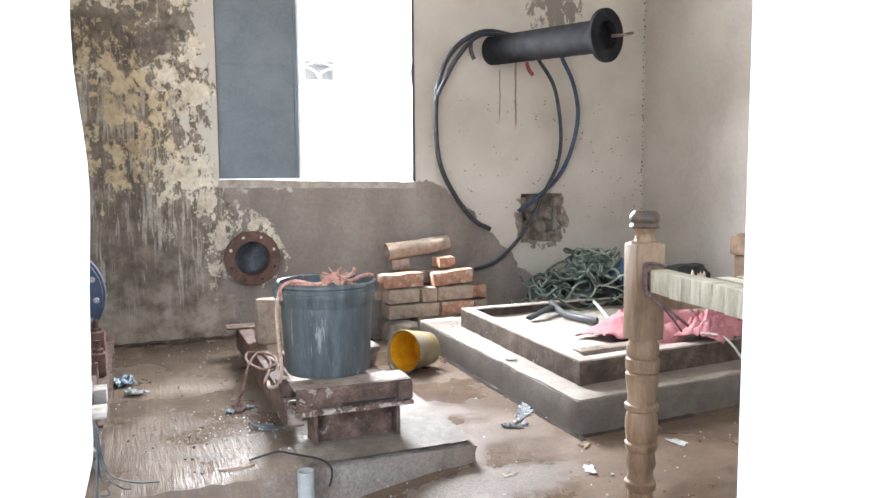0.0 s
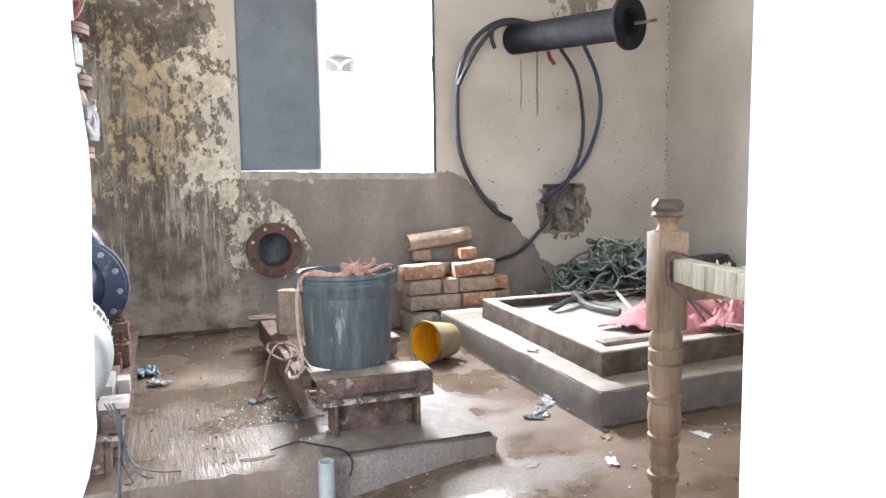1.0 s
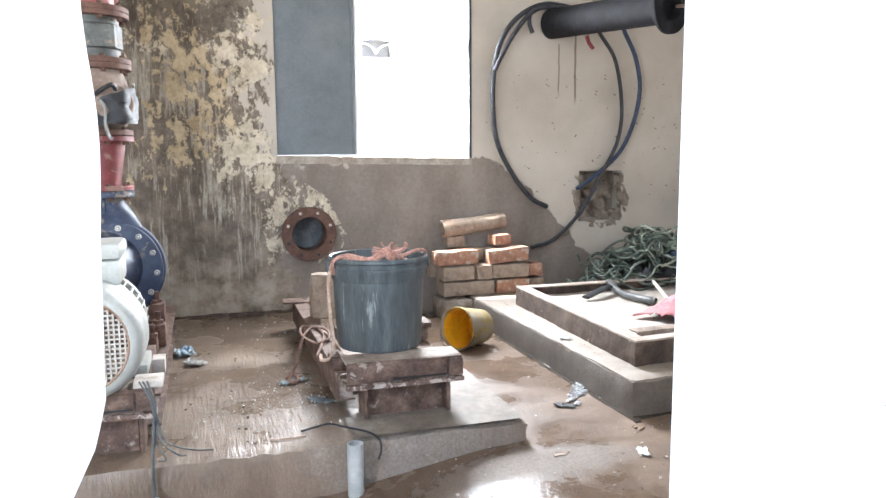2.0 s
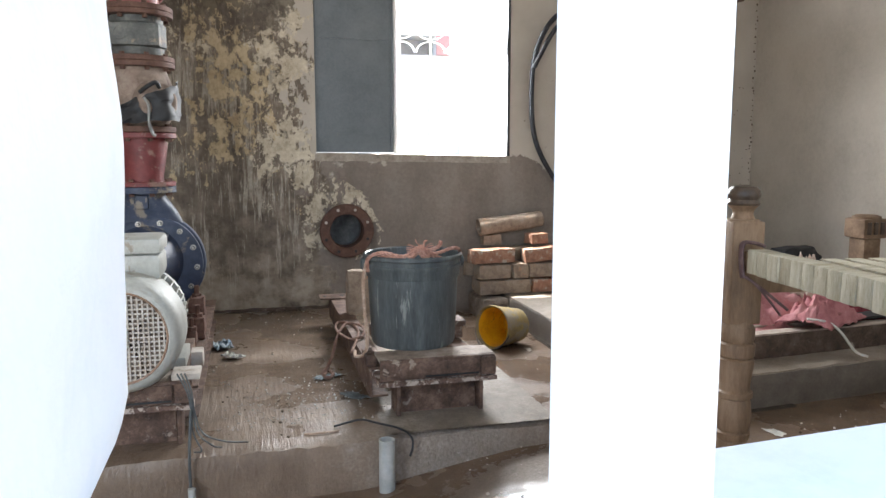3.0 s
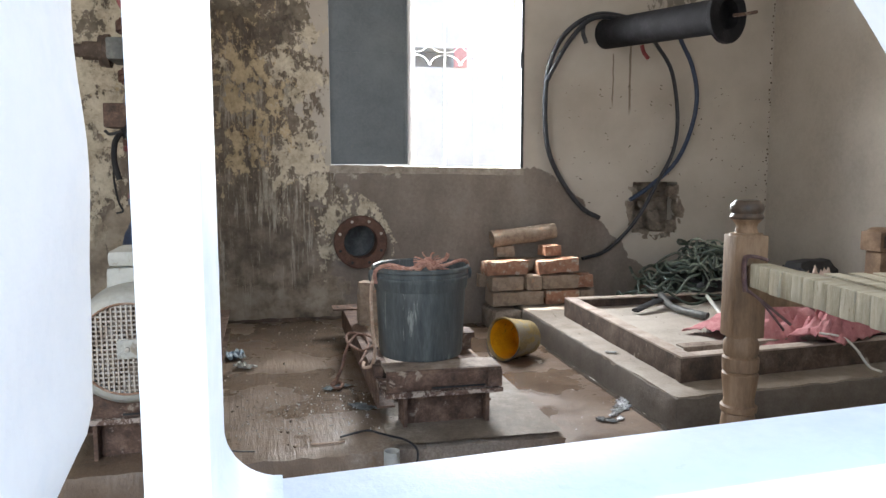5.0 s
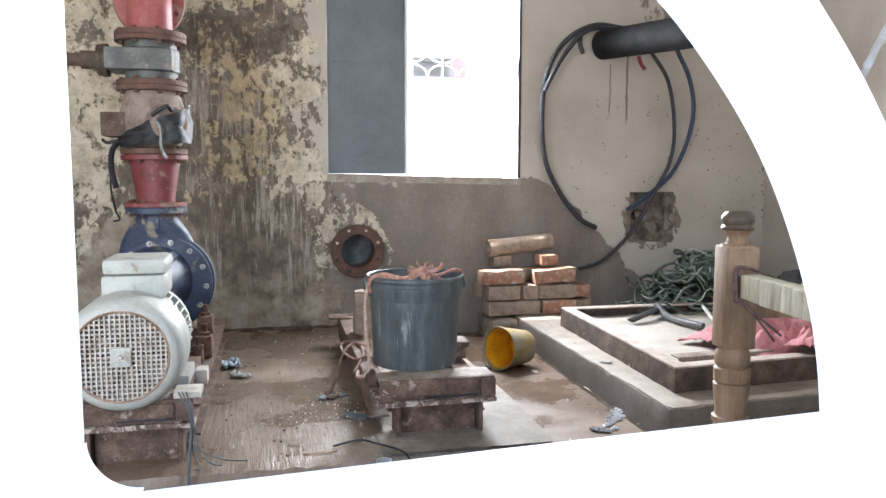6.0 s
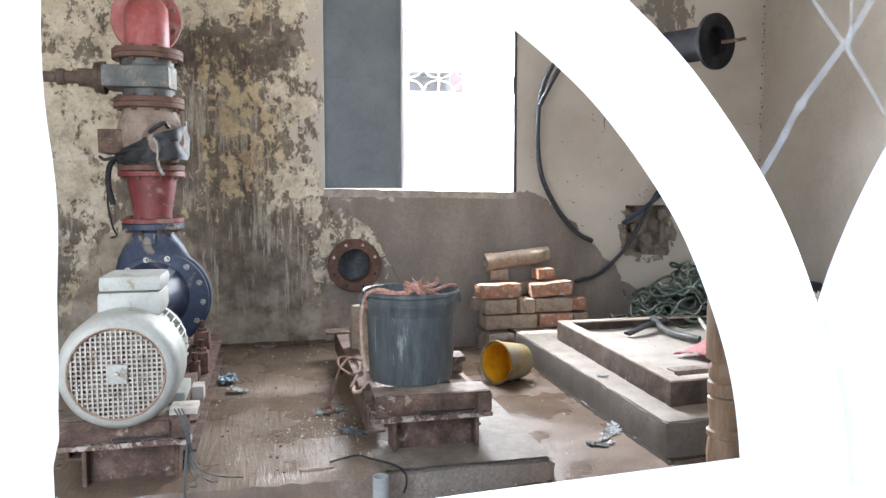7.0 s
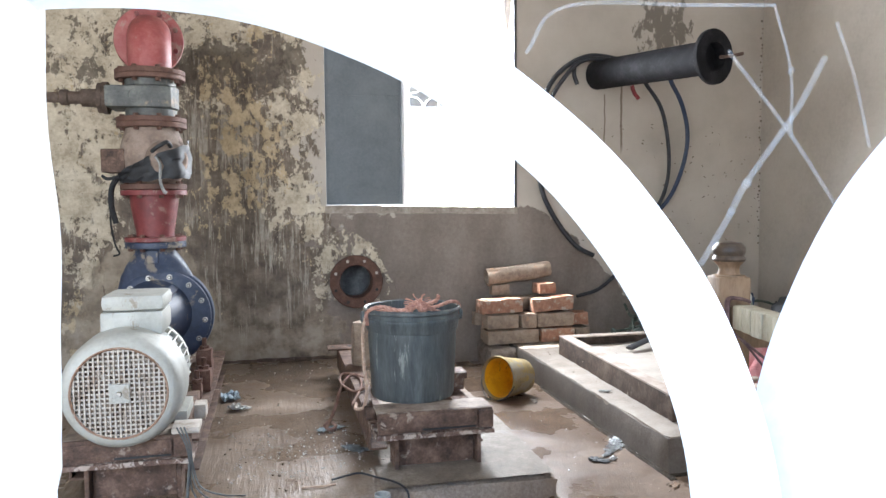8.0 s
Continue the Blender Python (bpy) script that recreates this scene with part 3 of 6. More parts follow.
def wall_with_holes(x0, x1, z0, z1, y0, y1, holes):
    """A wall along x from y0 to y1 deep; holes are rectangles x0, x1, z0, z1."""
    bm = bmesh.new()
    xs = sorted({x0, x1, *(v for h in holes for v in h[:2])})
    zs = sorted({z0, z1, *(v for h in holes for v in h[2:])})

    def solid(i, j):
        if not (0 <= i < len(xs) - 1 and 0 <= j < len(zs) - 1):
            return False
        cx, cz = (xs[i] + xs[i + 1]) / 2, (zs[j] + zs[j + 1]) / 2
        return not any(h[0] < cx < h[1] and h[2] < cz < h[3] for h in holes)

    def quad(*ps):
        bm.faces.new([bm.verts.new(p) for p in ps])

    for i in range(len(xs) - 1):
        for j in range(len(zs) - 1):
            if not solid(i, j):
                continue
            a, b, c, d = xs[i], xs[i + 1], zs[j], zs[j + 1]
            quad((a, y0, c), (b, y0, c), (b, y0, d), (a, y0, d))
            quad((b, y1, c), (a, y1, c), (a, y1, d), (b, y1, d))
            if not solid(i - 1, j):
                quad((a, y0, c), (a, y0, d), (a, y1, d), (a, y1, c))
            if not solid(i + 1, j):
                quad((b, y0, c), (b, y1, c), (b, y1, d), (b, y0, d))
            if not solid(i, j - 1):
                quad((a, y0, c), (a, y1, c), (b, y1, c), (b, y0, c))
            if not solid(i, j + 1):
                quad((a, y0, d), (b, y0, d), (b, y1, d), (a, y1, d))
    bmesh.ops.remove_doubles(bm, verts=bm.verts, dist=1e-5)
    return bm


WIN = (0.012, 1.075, 0.852, 2.15)
NICHE = (1.745, 2.03, 0.49, 0.785)
lone("wall_north", wall_with_holes(LEFT, RIGHT + 0.25, -0.1, 3.2, BACK, BACK + 0.26, [WIN, NICHE, (0.061, 0.261, 0.375, 0.575)]), M_WALL,
     "damp wall with peeling lime plaster and bare cement patch", "wall", kind="structure", smooth=False)
lone("wall_east", boxes([(RIGHT, RIGHT + 0.25, INNER, BACK, -0.1, 3.2)]), M_CREAM, "soiled cream plaster side wall", "wall", kind="structure", smooth=False)
lone("wall_west", boxes([(LEFT - 0.25, LEFT, 0.09, BACK + 0.26, -0.1, 3.2)]), M_CREAM, "plain cream plaster side wall", "wall", kind="structure", smooth=False)
# The doorway is unseen, added to let in the fill light.
lone("wall_south", wall_with_holes(LEFT, RIGHT + 0.25, -0.1, 3.2, 0.12, INNER, [(-0.50, 0.48, 0.58, 1.75), (-2.05, -1.1, -0.1, 2.1)]), M_WHITE,
     "thick whitewashed wall with a grilled window and an added, unseen doorway", "wall", kind="structure", smooth=False)
lone("ceiling", boxes([(LEFT - 0.25, RIGHT + 0.25, 0.09, BACK + 0.26, 3.2, 3.35)]), M_CREAM, "plain plastered ceiling", "ceiling", kind="structure", smooth=False)

bm = bmesh.new()
rough_box(bm, LEFT, RIGHT, INNER, BACK, -0.24, 0.0, 0.07, 0.005, 5)
for v in bm.verts:
    # the floor falls towards the drain in front of the pumps
    v.co.z -= 0.085 * min(1.0, max(0.0, (0.46 - v.co.x) / 0.5)) if v.co.z > -0.1 else 0.0
lone("floor", bm, M_FLOOR, "muddy wet brown concrete floor", "floor", kind="structure")
bm = bmesh.new()
rough_box(bm, LEFT + 0.01, 0.574, 2.088, BACK - 0.002, -0.16, 0.066, 0.035, 0.006, 10, 0.012)
lone("pump_plinth", bm, M_SLAB, "low wet brushed concrete plinth under the pumps", "plinth", kind="structure")
# thin skin of dried pale cement on the corner of the plinth
bm = bmesh.new()
grid = []
for i in range(49):
    row = []
    for j in range(61):
        x, y = 0.03 + 0.532 * i / 48, 2.098 + 0.72 * j / 60
        reach = 0.60 * (x - 0.03) / 0.532 - 0.62 * (y - 2.098) / 0.72 + 0.22 + 0.25 * noise.noise(Vector((x * 7, y * 7, 4))) + 0.12 * noise.noise(Vector((x * 24, y * 24, 1)))
        row.append(bm.verts.new((x, y, 0.0735 + 0.0025 * noise.noise(Vector((x * 40, y * 40, 2))) - 0.02 * max(0.0, min(1.0, 0.5 - 4 * reach)))))
    grid.append(row)
for i in range(48):
    for j in range(60):
        bm.faces.new((grid[i][j], grid[i + 1][j], grid[i + 1][j + 1], grid[i][j + 1]))
lone("cement_skin", bm, M_SKIN, "pale dried cement spread on the plinth corner", "cement", kind="structure")
bm = bmesh.new()
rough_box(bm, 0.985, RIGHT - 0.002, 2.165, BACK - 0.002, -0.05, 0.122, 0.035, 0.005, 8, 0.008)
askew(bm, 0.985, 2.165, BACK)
lone("sump_platform", bm, M_PLINTH, "raised grey cement-plastered platform, sides coloured darker for their shade", "platform", kind="structure")
# Thin dusty layer whose paler colour also paints the light on top.
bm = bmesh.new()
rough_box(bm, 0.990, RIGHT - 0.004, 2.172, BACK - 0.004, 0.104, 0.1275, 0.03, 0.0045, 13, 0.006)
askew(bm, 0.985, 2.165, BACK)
lone("platform_top", bm, M_PLATTOP, "dusty screed on the platform, coloured paler for the window light on top", "screed", kind="structure")

bm = bmesh.new()
rough_box(bm, -1.9, 0.55, BACK - 0.012, BACK - 0.001, 0.05, 0.079, 0.018, 0.005, 26, 0.003)
lone("wall_seam", bm, M_RUSTDARK, "dark seam where the plinth meets the wall", "seam", kind="structure")

# ground outside, so that the place does not hang in the sky
bm = bmesh.new()
bmesh.ops.create_grid(bm, x_segments=2, y_segments=2, size=400, matrix=Matrix.Translation((0, 0, -0.2)))
lone("ground", bm, plain("pale_earth", (0.36, 0.31, 0.25), (0.28, 0.24, 0.19), (0.44, 0.39, 0.33), 0.6, 0.95, 0.2), "dry pale earth outside", "ground", kind="structure")


def left_jamb():
    """The crooked plaster edge of the thick window reveal."""
    bm = bmesh.new()
    prev = None
    for k in range(57):
        z = 0.585 + k * 0.02
        x = -0.412 + 0.003 * math.sin(z * 23) - max(0.0, 0.715 - z) * 0.55
        row = []
        for y in (0.13, 0.22, 0.32, 0.42, 0.52, 0.555, 0.565, 0.565):
            xx = x + 0.006 * noise.noise(Vector((3, y * 9, z * 11))) - (0.006 if y > 0.56 else 0.0)
            row.append(bm.verts.new((xx if len(row) < 7 else -0.52, y + 0.004 * noise.noise(Vector((z * 14, 5, y))), z)))
        row.append(bm.verts.new((-0.52, 0.13, z)))
        if prev:
            for a in range(len(row)):
                b = (a + 1) % len(row)
                bm.faces.new((prev[a], prev[b], row[b], row[a]))
        else:
            bm.faces.new(row)
        prev = row
    bm.faces.new(prev[::-1])
    return bm


lone("jamb_west", left_jamb(), M_WHITE, "crooked whitewashed plaster edge of the window reveal", "jamb", kind="structure")
bm = bmesh.new()
rough_box(bm, 0.475, 0.51, 0.14, 0.566, 0.585, 1.75, 0.03, 0.005, 12)
lone("jamb_east", bm, M_WHITE, "whitewashed plaster edge of the window reveal", "jamb", kind="structure")

# ---- the window in the far wall ----
win = thing("window_1", (0.54, BACK, 0.875), "steel window, one grey sheet leaf shut, the other open", "window")
win["kind"] = "structure"
bm = bmesh.new()
verts_box(bm, 0.016, 0.428, BACK + 0.030, BACK + 0.048, 0.888, 2.14, 0.002)
for z in (1.475, 2.06):
    verts_box(bm, 0.018, 0.426, BACK + 0.026, BACK + 0.031, z - 0.004, z + 0.004)
for x in (0.018, 0.412):
    verts_box(bm, x, x + 0.014, BACK + 0.024, BACK + 0.031, 0.89, 2.14)
part("shutter", bm, M_SHUTTER, win, "blue-grey painted sheet steel leaf")
bm = bmesh.new()
verts_box(bm, 0.4305, 0.444, BACK + 0.02, BACK + 0.062, 0.885, 2.14, 0.001)
verts_box(bm, 0.447, 0.472, BACK + 0.05, BACK + 0.07, 0.885, 2.14, 0.001)
part("mullion", bm, M_WHITE, win, "white painted meeting edge")
bm = bmesh.new()
verts_box(bm, 1.058, 1.0745, BACK - 0.006, BACK + 0.04, 0.866, 2.149, 0.001)
verts_box(bm, 1.05, 1.068, BACK - 0.012, BACK - 0.004, 1.41, 1.50, 0.002)
part("window_frame", bm, M_DARKSTEEL, win, "dark steel frame edge")
bm = bmesh.new()
rough_box(bm, 0.004, 1.08, BACK - 0.005, BACK + 0.25, 0.842, 0.884, 0.03, 0.004, 20, 0.003)
for v in bm.verts:
    v.co.z -= 0.016 * v.co.x
part("window_sill", bm, plain("lime_sill", (0.36, 0.315, 0.265), (0.22, 0.185, 0.15), (0.50, 0.45, 0.39), 14, 0.9, 0.7), win, "chipped lime plaster sill")

og = thing("window_grille", (0.75, BACK + 0.2, 0.89), "white painted steel grille with curved scrolls outside the far window", "grille")
og["kind"] = "structure"
for k in range(4):
    bm = bmesh.new()
    x = 0.50 + 0.178 * k
    verts_box(bm, x - 0.004, x + 0.004, BACK + 0.20, BACK + 0.215, 0.888, 2.145)
    part("bar", bm, M_GRILLE, og)
for k in range(2):
    for s in (-1, 1):
        for v in (-1, 1):
            bm = bmesh.new()
            cx, cz = 0.589 + 0.178 * k + s * 0.085, 1.505 + v * 0.062
            pts = [(cx - s * 0.08 * math.cos(a), BACK + 0.207, cz - v * 0.055 * math.sin(a)) for a in [i * math.pi / 16 for i in range(9)]]
            tube(bm, pts, 0.004, 6, 1, False)
            part("scroll", bm, M_GRILLE, og)

# Added backdrop; window glare is put into its pale wall, grey and red.
backdrop = thing("backdrop_wall", (1.5, 7.0, -0.2), "backdrop wall added outside, coloured white for sunlit glare, with a grey opening", "building")
part("wall", wall_with_holes(-6, 9, -0.2, 4.5, 7.0, 7.3, [(0.93, 1.40, 1.79, 1.965)]), M_OUTSIDE, backdrop, smooth=False)
part("recess", boxes([(0.9, 1.45, 7.31, 7.34, 1.7, 2.1)]), plain("glare_paled_shade", (0.66, 0.66, 0.66), (0.6, 0.6, 0.6), (0.7, 0.7, 0.7), 6), backdrop, "grey sheet painted for the opening's shade, paled by glare")
part("red_panel", boxes([(1.40, 1.52, 6.96, 6.995, 1.79, 1.965)], 0.003), plain("glare_paled_red", (0.68, 0.36, 0.33), (0.6, 0.3, 0.28), (0.72, 0.42, 0.4), 8), backdrop, "red panel, colour paled for the window glare")

# ---- broken hole in the plaster ----
bm = bmesh.new()
rough_box(bm, NICHE[0] - 0.01, NICHE[1] + 0.01, BACK + 0.11, BACK + 0.2, NICHE[2] - 0.01, NICHE[3] + 0.01, 0.02, 0.012, 22)
lone("niche_back", bm, M_RUBBLE, "broken masonry inside the chiselled hole", "masonry", kind="structure")
random.seed(11)
lumps = thing("broken_masonry", (1.9, BACK + 0.05, 0.5), "chiselled hole in the plaster with ragged broken masonry", "masonry")
lumps["kind"] = "structure"
for k in range(30):
    a = k / 30 * math.tau
    bm = bmesh.new()
    cx, cz = 1.888 + 0.165 * math.cos(a) * random.uniform(0.92, 1.06), 0.63 + 0.165 * math.sin(a) * random.uniform(0.92, 1.06)
    if abs(math.cos(a)) < 0.8 and math.sin(a) > 0:
        continue
    s = random.uniform(0.018, 0.036)
    rough_box(bm, cx - s, cx + s * random.uniform(0.6, 1.2), BACK - 0.003 - random.uniform(0, 0.004), BACK + 0.05, cz - s, cz + s, 0.018, 0.010, 28, 0.008)
    part("stone", bm, M_RUBBLE, lumps)
for k in range(12):
    bm = bmesh.new()
    cx, cz, s = random.uniform(1.78, 2.0), random.uniform(0.50, 0.66), random.uniform(0.025, 0.05)
    rough_box(bm, cx - s, cx + s, BACK + 0.03 + 0.3 * (cz - 0.5), BACK + 0.14, cz - s, cz + s, 0.02, 0.014, 22, 0.01)
    part("stone", bm, M_RUBBLE, lumps)

# dotted line of mud down the corner
random.seed(5)
bm = bmesh.new()
z = 0.63
while z < 1.98:
    r = random.uniform(0.0015, 0.004)
    x = RIGHT - 0.012 + random.uniform(-0.006, 0.006)
    verts_box(bm, x - r, x + r, BACK - 0.004, BACK + 0.001, z - r * 1.4, z + r * 1.4)
    z += random.uniform(0.016, 0.05)
for k in range(90):
    r = random.uniform(0.0012, 0.0035)
    x, zz = random.choice((random.uniform(2.1, 2.6), random.uniform(1.25, 2.2))), random.uniform(0.6, 1.35)
    verts_box(bm, -r * random.uniform(1, 3), r * random.uniform(1, 3), -0.001, 0.002, -r * 0.7, r * random.uniform(0.3, 0.9), 0, pose(x, BACK - 0.001, zz, 0, random.uniform(-50, 50), 0))
lone("mud_specks", bm, M_MUD, "dotted dark mud specks on the cream wall", "dirt", kind="stuff")

# ---- wall flange ----
FL = Vector((0.161, 0, 0.475))
fl = thing("wall_flange", (FL.x, BACK, FL.z), "rusty round pipe flange set in the damp wall", "pipe flange")
bm = bmesh.new()
lathe(bm, (FL.x, BACK - 0.035, FL.z), (0, 1, 0), [(0.0, 0.088), (-0.004, 0.092), (-0.004, 0.138), (0.0, 0.142), (0.02, 0.142), (0.024, 0.10), (0.10, 0.098), (0.10, 0.088)], 48, True)
ring = part("flange_ring", bm, M_FLANGE, fl)
# Discs stand for bolt holes; the black ones paint the shade inside.
for k in range(8):
    a = (k + 0.5) / 8 * math.tau
    bm = bmesh.new()
    lathe(bm, (FL.x + 0.118 * math.cos(a), BACK - 0.0405, FL.z + 0.118 * math.sin(a)), (0, 1, 0), [(0, 0.0), (0, 0.008), (0.006, 0.0085)], 10)
    part("bolt_hole", bm, M_PADS if math.sin(a) > 0.3 else M_BLACK, ring, "whitish chalked hole" if math.sin(a) > 0.3 else "black disc painted for a hole's shade")
bm = bmesh.new()
lathe(bm, (FL.x, BACK + 0.02, FL.z), (0, 1, 0), [(0.0, 0.097), (0.16, 0.097), (0.16, 0.0)], 40)
part("pipe_bore", bm, plain("dull_bore", (0.12, 0.125, 0.13), (0.06, 0.06, 0.06), (0.24, 0.24, 0.24), 12, 0.6), fl, "dim grey pipe bore")

# ---- big black pipe with flange ----
A, B = Vector((1.555, 4.01, 1.612)), Vector((1.815, 3.25, 1.585))
ax = (B - A).normalized()
L = (B - A).length
bp = thing("black_pipe", A, "thick black pipe with flange jutting from the cream wall", "pipe")
bm = bmesh.new()
lathe(bm, A, ax, [(0.0, 0.0), (0.0, 0.082), (L, 0.082), (L, 0.07), (L - 0.04, 0.07), (L - 0.04, 0.0)], 40)
part("tube", bm, M_PIPE, bp)
bm = bmesh.new()
lathe(bm, A + ax * (L - 0.012), ax, [(0, 0.083), (0, 0.128), (0.004, 0.132), (0.022, 0.132), (0.026, 0.128), (0.026, 0.0705), (0, 0.0705)], 48, True)
part("flange", bm, M_PIPE, bp)
bm = bmesh.new()
tube(bm, [B + Vector((0.02, -0.02, -0.005)), B + Vector((0.07, -0.035, 0.0)), B + Vector((0.14, -0.03, 0.015))], 0.008, 8, 4)
part("stud", bm, M_RUST, bp, "short rusty stud")
bm = bmesh.new()
tube(bm, [(1.70, 3.86, 1.535), (1.715, 3.86, 1.495), (1.74, 3.855, 1.462)], 0.017, 8, 4, flat=0.5)
part("rag", bm, M_REDTAPE, bp, "red rag tied underneath")

cables = [
    ("cable", M_CABLE, [(1.70, 3.95, 1.69), (1.466, 3.93, 1.701), (1.288, 3.93, 1.598), (1.193, 3.935, 1.416), (1.175, 3.94, 1.174), (1.205, 3.95, 0.955), (1.301, 3.96, 0.775), (1.419, 3.965, 0.638), (1.523, 3.97, 0.583)], 0.014),
    ("cable", M_CABLE, [(1.66, 3.91, 1.68), (1.434, 3.91, 1.675), (1.30, 3.915, 1.55), (1.21, 3.92, 1.40), (1.18, 3.92, 1.34)], 0.013),
    ("cable", M_CABLE, [(1.77, 3.88, 1.60), (1.81, 3.91, 1.557), (1.92, 3.92, 1.406), (1.972, 3.93, 1.155), (1.956, 3.94, 0.958), (1.866, 3.95, 0.778), (1.774, 3.96, 0.605), (1.672, 3.96, 0.483), (1.553, 3.96, 0.389), (1.416, 3.95, 0.354)], 0.011),
    ("cable", M_BLUECABLE, [(1.93, 3.86, 1.62), (1.965, 3.91, 1.578), (2.046, 3.92, 1.44), (2.089, 3.93, 1.268), (2.062, 3.94, 1.077), (1.976, 3.95, 0.893), (1.821, 3.96, 0.756), (1.708, 3.965, 0.683)], 0.0125),
    ("cable", M_CABLE, [(1.39, 3.93, 1.66), (1.385, 3.93, 1.60), (1.405, 3.93, 1.545)], 0.012),
]
for name, mat, pts, r in cables:
    bm = bmesh.new()
    tube(bm, pts, r, 10, 8)
    lone(name, bm, mat, "loop of thick black cable hanging on the wall by the pipe", "cable", "cables on the wall")

# ---- steel frame on the platform ----
fr = thing("channel_bed", (1.8, 2.9, 0.138), "rusty steel channel frame bolted on the concrete platform", "frame")
X0, X1, Y0, Y1, Z0, Z1 = 1.082, 2.45, 2.312, 3.50, 0.126, 0.214
for name, web, top, lip in (
    ("channel", (X0, X0 + 0.008, Y0, Y1, Z0, Z1), (X0, X0 + 0.058, Y0, Y1, Z1, Z1 + 0.007), (X0, X0 + 0.05, Y0, Y1, Z0, Z0 + 0.008)),
    ("channel", (X1 - 0.008, X1, Y0, Y1, Z0, Z1), (X1 - 0.058, X1, Y0, Y1, Z1, Z1 + 0.007), (X1 - 0.05, X1, Y0, Y1, Z0, Z0 + 0.008)),
    ("channel", (X0 + 0.009, X1 - 0.009, Y0 + 0.001, Y0 + 0.009, Z0, Z1), (X0 + 0.059, X1 - 0.059, Y0, Y0 + 0.055, Z1, Z1 + 0.007), (X0 + 0.06, X1 - 0.06, Y0 + 0.01, Y0 + 0.05, Z0, Z0 + 0.008)),
    ("channel", (X0 + 0.009, X1 - 0.009, Y1 - 0.009, Y1 - 0.001, Z0, Z1), (X0 + 0.059, X1 - 0.059, Y1 - 0.055, Y1, Z1, Z1 + 0.007), (X0 + 0.06, X1 - 0.06, Y1 - 0.05, Y1 - 0.01, Z0, Z0 + 0.008)),
):
    bm, bm2 = boxes([web, lip], 0.0015), boxes([top], 0.0015)
    for b in (bm, bm2):
        askew(b, X0, Y0, Y1, 0.085)
        for v in b.verts:
            v.co.x += 0.04 * (v.co.y - Y0) * (X1 - v.co.x) / (X1 - X0)
    side = part(name, bm, M_RUSTDARK, fr)
    part("top_flange", bm2, M_FRAMETOP, side, "dusty pale top flange")
bm = boxes([(X0 + 0.10, X1 - 0.1, Y0 + 0.14, Y0 + 0.147, 0.15, 0.214), (X0 + 0.10, X1 - 0.1, Y0 + 0.148, Y0 + 0.20, 0.207, 0.214)], 0.001)
askew(bm, X0, Y0, Y1, 0.085)
part("inner_angle", bm, M_RUSTDUSTY, fr, "inner dusty angle bar")
bm = bmesh.new()
rough_box(bm, X0 + 0.06, X1 - 0.03, Y0 + 0.016, Y1 - 0.03, 0.124, 0.172, 0.045, 0.005, 7)
askew(bm, X0, Y0, Y1, 0.085)
lone("dusty_screed", bm, M_DUST, "pale dusty screed inside the steel frame", "screed", kind="structure")

# ---- bricks stacked by the wall ----
random.seed(21)
brick_mesh = {}


def brick(cx, cy, cz, lx, ly, lz, turn=0.0, tilt=0.0, grey=False, label=""):
    key = (round(lx, 3), round(ly, 3), round(lz, 3), grey, len(brick_mesh) % 3)
    bm = bmesh.new()
    rough_box(bm, -lx / 2, lx / 2, -ly / 2, ly / 2, -lz / 2, lz / 2, 0.026, 0.0042, 16 + random.uniform(-3, 3), 0.006)
    ob = lone("brick", bm, M_BRICKGREY if grey else M_BRICK, label or ("loose old brick caked in grey mortar" if grey else "loose old red clay brick"), "brick", "bricks stacked by the wall")
    ob.matrix_basis = pose(cx, cy, cz, 0, tilt, turn)
    return ob


FY = 3.845
R1, R2, R3, R4 = 0.167, 0.251, 0.334, 0.412
brick(0.985, FY, R1, 0.295, 0.115, 0.080, 2, 0, True)
brick(1.242, FY, R1, 0.195, 0.115, 0.080, -2)
brick(1.392, FY + 0.025, R1 - 0.003, 0.092, 0.11, 0.072, 5, 0, True)
brick(0.97, FY + 0.104, R1, 0.24, 0.09, 0.078, 1, 0, True)
brick(1.22, FY + 0.104, R1, 0.24, 0.09, 0.078, -1)
brick(0.925, FY + 0.002, R2, 0.185, 0.115, 0.080, 3, 0, True)
brick(1.068, FY + 0.03, R2 - 0.001, 0.092, 0.19, 0.078, 2, 0, True)
brick(1.228, FY, R2, 0.215, 0.115, 0.080, -2, 0, True)
brick(1.388, FY + 0.03, R2 - 0.006, 0.10, 0.11, 0.072, -8)
brick(0.91, FY + 0.106, R2, 0.22, 0.085, 0.078, -1, 0, True)
brick(1.24, FY + 0.106, R2, 0.22, 0.085, 0.078, 1)
brick(0.924, FY + 0.01, R3, 0.24, 0.115, 0.080, 4, -1)
brick(1.218, FY + 0.0, R3 + 0.003, 0.23, 0.115, 0.078, -6, -5, False, "loose tan brick with a sunlit mortar-caked top")
brick(1.08, FY + 0.107, R3, 0.23, 0.085, 0.076, 0, 0, True)
brick(1.195, FY + 0.05, R4 + 0.004, 0.105, 0.1, 0.062, 9)
brick(0.955, FY + 0.116, R4 - 0.004, 0.11, 0.075, 0.066, 2, 0, True)
tile = bmesh.new()
lathe(tile, (-0.185, 0, 0), (1, 0, 0), [(0, 0.035), (0, 0.047), (0.012, 0.0485), (0.12, 0.046), (0.25, 0.047), (0.36, 0.044), (0.37, 0.042), (0.37, 0.033), (0.2, 0.034)], 30, True)
for v in tile.verts:
    v.co += noise.noise_vector(v.co * 18) * 0.004
tl = lone("clay_pipe_piece", tile, M_BRICKGREY, "grey-brown broken clay pipe lying across the brick stack", "clay pipe")
